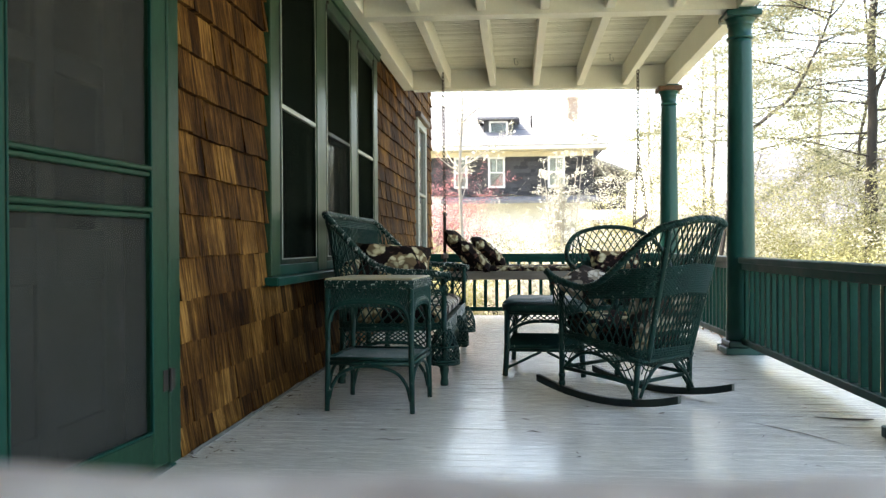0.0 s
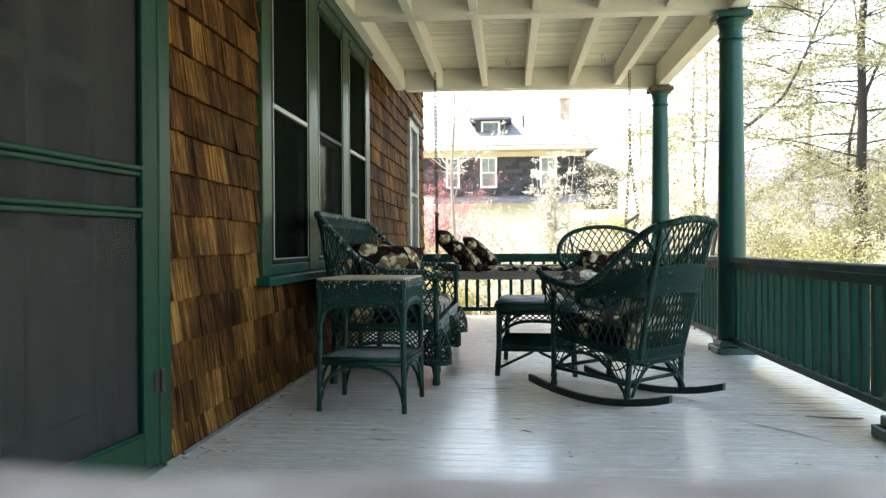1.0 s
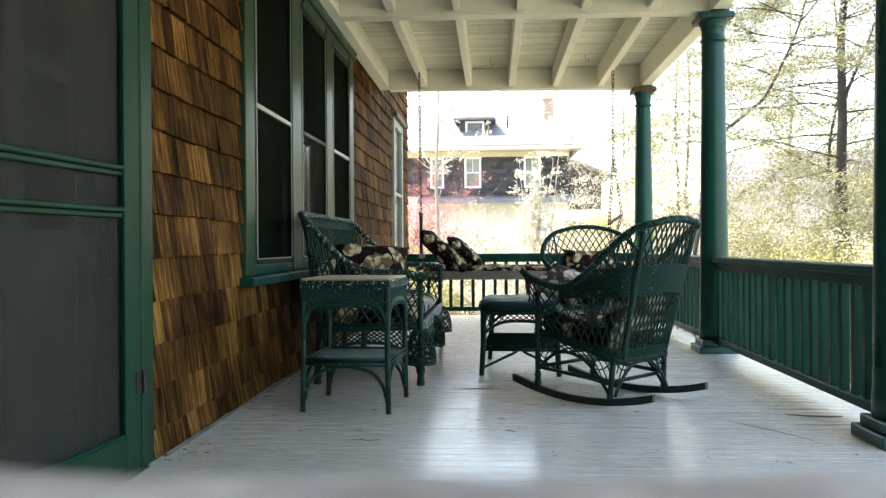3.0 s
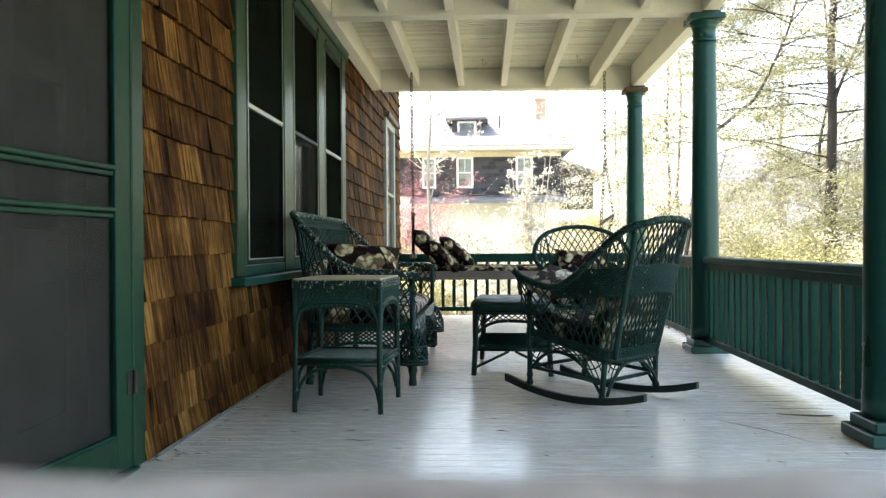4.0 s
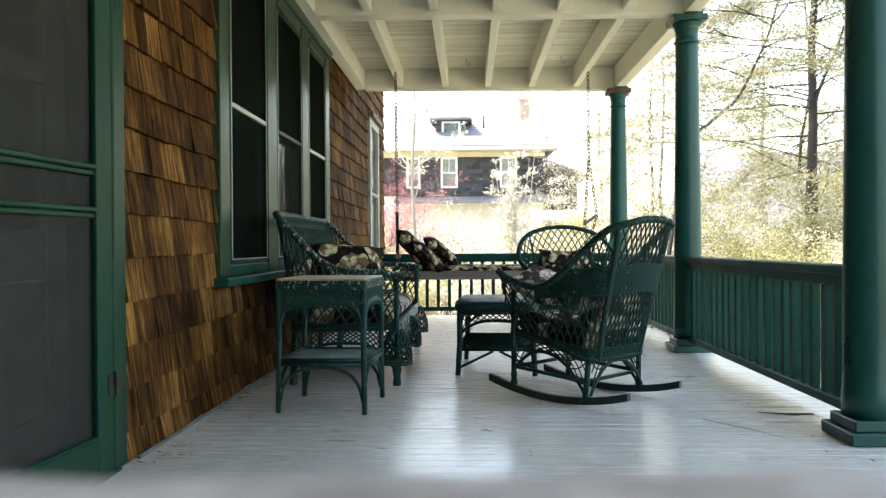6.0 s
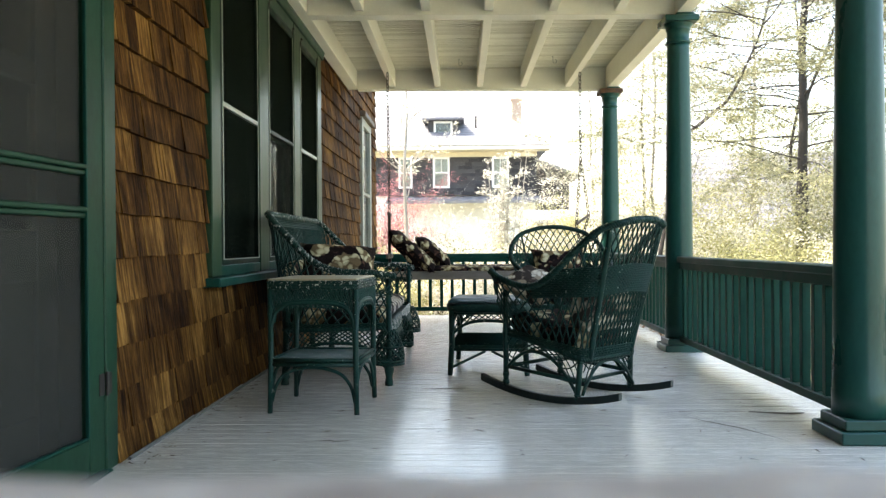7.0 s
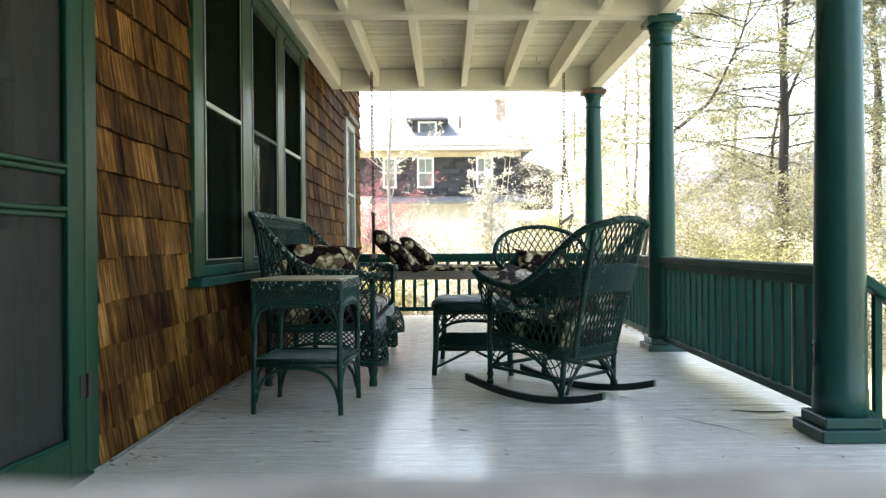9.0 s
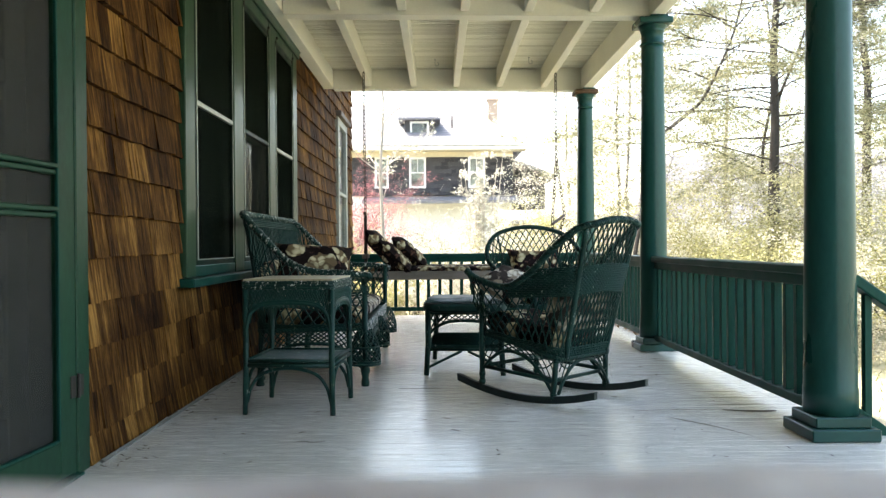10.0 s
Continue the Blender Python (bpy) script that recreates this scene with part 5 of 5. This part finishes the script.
def shrub(name, label, category, x, y, z, hgt, wid, stems, leaf, per, size, seed, bark=None, depth=2, lean=(0, 0), spread=0.13):
    rnd = random.Random(seed)
    t = thing(name, label, category, pose(x, y, z), "garden shrubs")
    g, tips = Geo(), []
    for k in range(stems):
        a = rnd.uniform(0, 2 * math.pi)
        q = rnd.uniform(0, 0.35) * wid
        d = Vector((math.cos(a) * rnd.uniform(0.1, 0.8) * wid / hgt + lean[0], math.sin(a) * rnd.uniform(0.1, 0.8) * wid / hgt + lean[1], 1))
        limb(g, (math.cos(a) * q, math.sin(a) * q, 0), d, hgt * rnd.uniform(0.42, 0.68), 0.009 * hgt ** 0.5 + 0.004, rnd, depth, tips, 0.3, 0, 3, 4)
    tagged(part("branchwork", g, bark or BARK, t), kind="stuff")
    lg = Geo()
    leaves(lg, tips, per, spread, size, rnd)
    part("foliage", lg, leaf, t)
    return t


def conifer(x, y, z, hgt, r, seed, lo, boughs, label, reach=3.2, dense=30, size=0.055):
    """A tall tree with bare lower trunk and long drooping level boughs."""
    rnd = random.Random(seed)
    t = thing("tree", label, "tree", pose(x, y, z), "garden trees")
    tr = [Vector((0.12 * noise.noise((i * 0.4, seed, 0)), 0.12 * noise.noise((i * 0.4, seed, 9)), hgt * i / 14)) for i in range(15)]
    part("trunk", Geo().tube(tr, [r * (1 - 0.75 * i / 14) for i in range(15)], 10), BARK, t, smooth=True)
    g, tips = Geo(), []
    for k in range(boughs):
        h = lo + (hgt - lo) * (k + rnd.random()) / boughs
        a = rnd.uniform(0, 2 * math.pi)
        p = along(tr, h / hgt)
        ln = reach * rnd.uniform(0.5, 1.0) * (1.15 - 0.6 * h / hgt)
        limb(g, p, (math.cos(a), math.sin(a), rnd.uniform(0.0, 0.35)), ln, r * 0.16, rnd, 2, tips, 0.25, 0.12, 3, 5, 0.6)
    tagged(part("branchwork", g, BARK, t), kind="stuff")
    lg = Geo()
    leaves(lg, tips, dense, 0.15, size * 0.85, rnd, 0.2, 3.2)
    part("crown", lg, LEAF_NEEDLE, t)
    return t


GZ = -0.85
# tall trees beyond the railing
conifer(6.55, 15.2, GZ, 11.0, 0.115, 3, 2.9, 52, "tall tree with dark trunk and yellow green boughs", 3.4, 40, 0.026)
conifer(11.5, 21.0, GZ, 12.0, 0.15, 8, 2.6, 44, "tall tree with drooping sparse spring boughs", 3.8, 24, 0.03)
conifer(6.2, 27.0, GZ, 13.0, 0.075, 14, 3.2, 34, "slender bare tree with sparse new leaves", 2.6, 14, 0.03)
conifer(9.2, 11.2, GZ, 10.0, 0.10, 21, 2.8, 32, "tall tree with dark trunk beside the porch", 3.0, 34, 0.026)

def leaning_tree(x, y, stem_line, r, seed, twigs):
    """A slender crooked stem with bare branches."""
    rnd = random.Random(seed)
    t = thing("tree", "slender dark leaning tree with bare crooked branches", "tree", pose(x, y, GZ), "garden trees")
    g, tips = Geo(), []
    stem_ = curve_through(stem_line, 5)
    g.tube(stem_, [r * (1 - 0.7 * i / len(stem_)) for i in range(len(stem_))], 7)
    for k in range(twigs):
        p = stem_[8 + int(rnd.random() * (len(stem_) - 10))]
        limb(g, p, (rnd.gauss(0, 1), rnd.gauss(0, 0.6), rnd.uniform(0, 0.8)), rnd.uniform(0.9, 1.8), 0.016, rnd, 2, tips, 0.3, 0, 2, 4)
    tagged(part("branchwork", g, BARK, t), kind="stuff")
    lg = Geo()
    leaves(lg, tips, 3, 0.10, 0.05, rnd)
    part("foliage", lg, LEAF_PALE, t)
    return t


leaning_tree(4.0, 14.45, [(-0.55, 0, 0), (-0.42, 0, 1.2), (-0.13, 0.03, 2.76), (0.13, 0.05, 3.63), (0.43, 0.06, 3.91), (0.88, 0.08, 4.3), (1.16, 0.09, 4.8), (1.49, 0.11, 5.53), (1.66, 0.11, 6.15), (1.85, 0.12, 6.97)], 0.045, 5, 14)
leaning_tree(6.50, 15.30, [(-0.1, 0, 0), (-0.05, 0, 1.0), (0.0, 0.0, 2.81), (0.04, 0.0, 3.78), (0.1, 0.0, 4.25), (0.29, 0.01, 4.8), (0.53, 0.02, 5.35), (0.72, 0.03, 5.94), (0.91, 0.04, 7.02)], 0.05, 6, 12)



def bare_tree(x, y, hgt, r, seed, label, leaf=LEAF_PALE, per=3, bark=None):
    """A slender tree whose crown is a web of fine twigs with few new leaves."""
    rnd = random.Random(seed)
    t = thing("tree", label, "tree", pose(x, y, GZ), "garden trees")
    tr = [Vector((0.25 * noise.noise((i * 0.35, seed, 3)), 0.2 * noise.noise((i * 0.35, seed, 7)), hgt * i / 12)) for i in range(13)]
    part("trunk", Geo().tube(tr, [r * (1 - 0.8 * i / 12) for i in range(13)], 8), bark or BARK, t, smooth=True)
    g, tips = Geo(), []
    for k in range(24):
        h = 0.22 + 0.76 * (k + rnd.random()) / 24
        a = rnd.uniform(0, 2 * math.pi)
        limb(g, along(tr, h), (math.cos(a), math.sin(a), rnd.uniform(0.05, 0.9)), hgt * rnd.uniform(0.13, 0.26), r * 0.22, rnd, 3, tips, 0.35, 0.02, 3, 5, 0.8)
    tagged(part("branchwork", g, bark or BARK, t), kind="stuff")
    lg = Geo()
    leaves(lg, tips, per, 0.12, 0.03, rnd, 0.5, 1.8)
    part("foliage", lg, leaf, t)
    return t


BARK_GREY = plain("grey_bark", (0.14, 0.125, 0.11), (0.25, 0.23, 0.205), 0.9, 5, (3, 3, 0.6), 0.4, 0.02, 30)
bare_tree(5.0, 20.5, 9.0, 0.06, 201, "slender grey tree with a web of fine twigs", bark=BARK_GREY)
bare_tree(8.3, 22.5, 10.5, 0.08, 202, "slender grey tree with fine twigs and new leaves", LEAF_NEEDLE, 4, BARK_GREY)
bare_tree(7.6, 18.0, 9.5, 0.05, 203, "thin dark tree with fine drooping twigs", LEAF_NEEDLE, 5)
bare_tree(12.4, 18.5, 10.0, 0.07, 204, "slender grey tree with a web of fine twigs", LEAF_NEEDLE, 4, BARK_GREY)
bare_tree(4.1, 25.0, 8.5, 0.06, 205, "slender grey tree with a web of fine twigs", LEAF_PALE, 4, BARK_GREY)

# shrubs along the garden's edge
rs_ = random.Random(31)
row = [(3.9, 17.5, 2.9, 1.6), (5.0, 16.2, 3.1, 1.8), (6.1, 17.2, 3.5, 1.9), (7.3, 16.0, 3.4, 1.9), (8.5, 17.0, 3.8, 2.0), (9.9, 16.4, 3.7, 2.0), (4.3, 14.2, 2.2, 1.5),
       (5.6, 13.4, 2.3, 1.6), (7.0, 13.2, 2.5, 1.7), (8.4, 13.5, 2.7, 1.7), (3.1, 19.5, 2.9, 1.7), (11.2, 15.5, 3.5, 2.0), (5.2, 10.8, 1.6, 1.2), (6.6, 10.5, 1.8, 1.3), (4.2, 11.6, 1.5, 1.1)]
for k, (x, y, hh, ww) in enumerate(row):
    shrub("shrub", "loose spring shrub with yellow green new leaves", "shrub", x, y, GZ, hh * 1.13, ww, 9, LEAF_SPRING if k % 3 else LEAF_PALE, 26, 0.027, 40 + k)
for k, (x, y, hh, ww) in enumerate([(-0.4, 15.5, 2.3, 1.2), (0.6, 16.5, 2.5, 1.3), (1.6, 15.8, 2.3, 1.3), (2.5, 16.8, 2.4, 1.3), (-1.3, 16.4, 2.2, 1.2), (1.1, 13.6, 1.8, 1.0), (2.2, 13.8, 1.8, 1.1), (0.0, 13.4, 1.7, 1.0), (-1.0, 13.8, 1.7, 1.0)]):
    shrub("shrub", "pale thin spring shrub almost bleached by sunlight", "shrub", x, y, GZ, hh * 0.90, ww, 13, LEAF_PALE if k % 2 else LEAF_SPRING, 11, 0.026, 70 + k, BARK_PALE if k % 3 else BARK, spread=0.07)
for k, (x, y, hh) in enumerate([(-0.9, 17.0, 3.0), (-0.2, 17.6, 2.9), (0.5, 17.2, 2.9), (1.6, 17.5, 2.9), (2.4, 17.0, 2.8)]):
    shrub("bare_shrub", "pale bare twiggy shrub before the far house", "shrub", x, y, GZ, hh, 1.1, 12, LEAF_PALE, 2, 0.022, 120 + k, BARK_PALE, spread=0.03)
# an upright leafy shrub before the far house
ru = random.Random(23)
us = thing("shrub", "upright shrub with fresh pale leaves", "shrub", pose(0.80, 15.0, GZ), "garden shrubs")
g, tips = Geo(), []
for k in range(17):
    a = ru.uniform(0, 2 * math.pi)
    top = Vector((math.cos(a) * ru.uniform(0.05, 0.50), math.sin(a) * 0.3, ru.uniform(2.3, 3.45)))
    line = curve_through([(math.cos(a) * 0.05, math.sin(a) * 0.05, 0), top * 0.5 + Vector((ru.gauss(0, 0.04), 0, 0)), top], 5)
    g.tube(line, [0.016 * (1 - 0.8 * i / len(line)) for i in range(len(line))], 4, caps=False)
    for i in range(4, len(line)):
        for q in range(2):
            e = line[i] + Vector((ru.gauss(0, 0.10), ru.gauss(0, 0.10), ru.uniform(0.03, 0.16)))
            g.tube([line[i], e], 0.004, 3, caps=False)
            tips += [e, line[i].lerp(e, 0.5)]
tagged(part("branchwork", g, BARK_PALE, us), kind="stuff")
lg = Geo()
leaves(lg, tips, 10, 0.03, 0.026, ru)
part("foliage", lg, LEAF_PALE, us)
shrub("blossoming_shrub", "rosy pink blossoming shrub by the far house", "shrub", -2.0, 18.2, GZ, 3.4, 1.5, 26, LEAF_RED, 18, 0.018, 95, spread=0.07)
shrub("blossoming_shrub", "rosy pink blossoming shrub by the far house", "shrub", -2.7, 18.8, GZ, 3.5, 1.5, 24, LEAF_RED, 18, 0.018, 96, spread=0.07)
# a slim pale-stemmed young tree
ry = random.Random(17)
yt = thing("young_tree", "slim young tree with pale bark and bare twigs", "tree", pose(-1.0, 14.0, GZ), "garden trees")
g, tips = Geo(), []
stem = curve_through([(0, 0, 0), (0.02, 0, 1.6), (-0.02, 0, 3.0), (0.03, 0, 4.4), (-0.25, 0, 5.4)], 5)
g.tube(stem, [0.045 * (1 - 0.75 * i / len(stem)) for i in range(len(stem))], 7)
for k in range(12):
    p = stem[6 + int(ry.random() * (len(stem) - 7))]
    limb(g, p, (ry.gauss(0, 1), ry.gauss(0, 0.5), ry.uniform(0.1, 0.9)), ry.uniform(0.5, 1.1), 0.014, ry, 2, tips, 0.3, 0, 2, 4)
tagged(part("branchwork", g, BARK_PALE, yt), kind="stuff")
lg = Geo()
leaves(lg, tips, 2, 0.05, 0.035, ry)
part("foliage", lg, LEAF_PALE, yt)
yt2 = copy_thing(yt, pose(3.05, 16.5, GZ, 0, 0, 130))

# low growth close to the porch
rg = random.Random(77)
lg = Geo()
for k in range(16000):
    x, y = rg.uniform(2.0, 16), rg.uniform(1.5, 20)
    if rg.random() < 0.4:
        x, y = rg.uniform(-1.3, 8), rg.uniform(9.6, 24)
    s = rg.uniform(0.05, 0.14)
    a = rg.uniform(0, math.pi)
    dx, dy = math.cos(a) * 0.012, math.sin(a) * 0.012
    lg.add([Vector((x - dx, y - dy, GZ - 0.02)), Vector((x + dx, y + dy, GZ - 0.02)), Vector((x + rg.gauss(0, 0.04), y + rg.gauss(0, 0.04), GZ + s))], [(0, 1, 2)])
tagged(part("grass", lg, LEAF_SPRING), "patchy spring grass and ground cover", "grass", kind="stuff")

# brown leaves blown against the foot of the railing
rl = random.Random(9)
lv = Geo()
for k in range(420):
    y = rl.uniform(6.4, 8.8)
    p = Vector((rl.uniform(1.78, 1.93), y, 0.004 + rl.random() * 0.02))
    a = Vector((rl.gauss(0, 1), rl.gauss(0, 1), rl.gauss(0, 0.35))).normalized()
    b = a.cross(Vector((0, 0, 1))).normalized()
    s = rl.uniform(0.012, 0.028)
    lv.add([p - a * s, p + b * s * 0.6, p + a * s, p - b * s * 0.6], [(0, 1, 2, 3)])
tagged(part("fallen_leaves", lv, leaf_mat("dry_brown_leaves", (0.10, 0.05, 0.02), (0.32, 0.19, 0.09), 0.2)), "dry brown leaves along the foot of the railing", "leaves", kind="stuff")

# small iron hooks in the ceiling
for hx, hy in ((-0.02, 8.62), (1.0, 8.55)):
    hk = thing("ceiling_hook", "small metal hook screwed into the ceiling", "hook", pose(hx, hy, CEIL), "ceiling hooks")
    line = [(0, 0, 0), (0, 0, -0.05)] + [(0.02 - 0.02 * math.cos(a * 0.5), 0, -0.05 - 0.02 * math.sin(a * 0.5)) for a in range(1, 10)]
    part("shank", Geo().tube(line, 0.0035, 6), ALU, hk, smooth=True)
    part("plate", Geo().lathe([(0.014, -0.004), (0.014, -0.0005)], 12), ALU, hk)

# ------------------------------------------------------------------ pieces of the floor and the wall
def floor_boards():
    rnd = random.Random(4)
    pitch = 0.088
    shapes = []
    for k in range(6):
        g = Geo()
        n = 9
        vs, fs = [], []
        w = pitch - 0.0012
        for i in range(n + 1):
            x = WX + 0.002 + (1.955 - WX) * i / n
            s = 0.0012 * noise.noise((x * 1.3, k * 7.1, 0))
            t = 0.0012 * noise.noise((x * 1.7, k * 3.3, 4))
            vs += [Vector((x, 0.0, -0.022)), Vector((x, 0.0, s - 0.001)), Vector((x, 0.0015, s)), Vector((x, w - 0.0015, t)), Vector((x, w, t - 0.001)), Vector((x, w, -0.022))]
        for i in range(n):
            for j in range(5):
                a = i * 6 + j
                fs.append((a, a + 6, a + 7, a + 1))
        fs += [(0, 1, 2, 3, 4, 5), tuple(n * 6 + j for j in (5, 4, 3, 2, 1, 0))]
        g.add(vs, fs)
        shapes.append(g.mesh("floor_board", FLOOR_PAINT))
    y, i = -3.1, 0
    while y + pitch < FLOOR_END:
        b = new("floor_board", shapes[rnd.randrange(6)])
        b.parent = floor
        b.matrix_basis = pose(0, y, -0.0015 - rnd.random() * 0.0009)
        y += pitch
        i += 1


floor_boards()

def floor_scars():
    """Chips and open cracks in the paint of the boards."""
    dark = plain("bare_dark_crack", (0.02, 0.015, 0.012), (0.09, 0.06, 0.045), 0.9, 30)
    for pts, r in (([(-0.62, 3.355), (-0.57, 3.365), (-0.55, 3.345), (-0.49, 3.362)], 0.007),
                   ([(-0.24, 4.585), (-0.12, 4.580), (0.02, 4.583)], 0.008),
                   ([(1.10, 3.78), (1.16, 3.70), (1.24, 3.60), (1.30, 3.50), (1.36, 3.38)], 0.009),
                   ([(1.42, 3.93), (1.52, 3.90), (1.62, 3.89), (1.68, 3.90)], 0.02),
                   ([(0.98, 3.92), (1.2, 3.94), (1.44, 3.925)], 0.004),
                   ([(1.40, 4.06), (1.55, 4.055), (1.69, 4.06)], 0.006),
                   ([(1.34, 4.23), (1.52, 4.235), (1.69, 4.23)], 0.005),
                   ([(1.45, 4.41), (1.60, 4.405), (1.69, 4.41)], 0.005),
                   ([(1.42, 4.67), (1.58, 4.675), (1.69, 4.67)], 0.005),
                   ([(1.38, 3.72), (1.52, 3.715), (1.62, 3.72)], 0.004),
                   ([(0.30, 3.72), (0.36, 3.70), (0.38, 3.715)], 0.004),
                   ([(-0.10, 3.95), (-0.04, 3.96), (0.0, 3.945)], 0.004),
                   ([(0.56, 3.66), (0.62, 3.63), (0.70, 3.64)], 0.003),
                   ([(1.0, 5.0), (1.3, 4.99), (1.5, 5.005)], 0.004),
                   ([(0.45, 5.45), (0.9, 5.44), (1.4, 5.45)], 0.004)):
        g = Geo()
        line = curve_through([(x, y, 0.0012) for x, y in pts], 5)
        rs = [r * (0.35 + 0.65 * math.sin(math.pi * (0.08 + 0.84 * i / (len(line) - 1)))) for i in range(len(line))]
        vs, fs = [], []
        for i, p in enumerate(line):
            vs += [p + Vector((0, -rs[i], 0)), p + Vector((0, rs[i], 0))]
        fs = [(2 * i, 2 * i + 2, 2 * i + 3, 2 * i + 1) for i in range(len(line) - 1)]
        g.add(vs, fs)
        part("crack", g, dark, floor, "chip in the floor paint down to bare wood")


floor_scars()

# bits of twig, bark and dry leaf strewn over the boards
rd = random.Random(52)
bits = Geo()
for k in range(150):
    x, y = rd.uniform(-1.2, 1.6), 3.0 + 3.6 * rd.random() ** 1.4
    if rd.random() < 0.35:
        x = rd.uniform(-1.30, -1.18)
    a, ln, wd = rd.uniform(0, math.pi), rd.uniform(0.006, 0.030), rd.uniform(0.0012, 0.0035)
    d, q = Vector((math.cos(a), math.sin(a), 0)), Vector((-math.sin(a), math.cos(a), 0))
    c = Vector((x, y, 0.0016))
    up = Vector((0, 0, rd.uniform(0.001, 0.004)))
    bits.add([c - d * ln, c + q * wd, c + d * ln, c - q * wd, c + up], [(0, 1, 4), (1, 2, 4), (2, 3, 4), (3, 0, 4), (3, 2, 1, 0)])
tagged(part("floor_litter", bits, plain("dry_litter", (0.03, 0.02, 0.014), (0.14, 0.085, 0.05), 0.9, 20)), "small bits of twig and dry leaf strewn on the floor", "litter", kind="stuff")


def shingles():
    rnd = random.Random(11)
    keep_out = [(1.81, 2.997, -1, 2.225), (4.112, 7.378, 0.622, 2.757), (10.34, 11.46, 0.56, 2.63)]

    def wedge(jag):
        g = Geo()
        h, t0, t1 = 0.182, 0.027, 0.004
        vs = [Vector((0, 0, 0)), Vector((0, 1, jag * 0.004)), Vector((0, 1, h)), Vector((0, 0, h)),
              Vector((t0, 0, 0)), Vector((t0, 1, jag * 0.004)), Vector((t1, 1, h)), Vector((t1, 0, h))]
        fs = [(0, 1, 2, 3), (4, 7, 6, 5), (0, 4, 5, 1), (1, 5, 6, 2), (2, 6, 7, 3), (3, 7, 4, 0)]
        fs = [tuple(reversed(q)) for q in fs]
        g.add(vs, fs)
        return g

    shapes = [wedge(j) for j in (-1, 0, 1)]
    meshes = [s.mesh("shingle", CEDAR) for s in shapes]
    rest = Geo()
    count = 0
    for k in range(-5, 17):
        zb = 0.797 + 0.170 * k
        y = 0.6 + rnd.random() * 0.1
        while y < 12.3:
            w = rnd.choice((0.075, 0.095, 0.115, 0.13, 0.15, 0.17, 0.20)) + rnd.uniform(-0.008, 0.008)
            y0, y1 = y, min(y + w, 12.31)
            y = y1 + rnd.uniform(0.001, 0.004)
            z0 = zb + 0.005 * math.sin(y * 2.1 + k) + rnd.uniform(-0.0018, 0.0018)
            z1 = z0 + 0.182
            if y0 < 9.2 and z0 > 2.68:
                continue
            if z0 < 0:
                z0 = 0.004 if y0 < 9.4 else z0
            for a, b, c, d in keep_out:
                if y1 > a and y0 < b and z0 < d - 0.01 and z1 > c + 0.02:
                    if y0 < a - 0.02:
                        y1 = a
                    elif y1 > b + 0.02:
                        y0 = b
                    elif z0 < c - 0.02:
                        z1 = c
                    elif z1 > d + 0.02:
                        z0 = d
                    else:
                        y1 = y0
            if y1 - y0 < 0.012 or z1 - z0 < 0.02:
                continue
            m = pose(WX + 0.003 + rnd.uniform(0, 0.0015), y0, z0, 0, 0, rnd.uniform(-0.5, 0.5)) @ Matrix.Diagonal((rnd.uniform(0.85, 1.2), y1 - y0, (z1 - z0) / 0.182, 1))
            s = rnd.randrange(3)
            if y0 < 5.2 and y0 > 2.9 and count < 300:
                ob = new("shingle", meshes[s])
                ob.parent = wall_west
                ob.matrix_basis = m
                count += 1
            else:
                rest.add([m @ p for p in shapes[s].v], shapes[s].f)
    tagged(part("shingle_field", rest, CEDAR, wall_west), kind="stuff")


shingles()
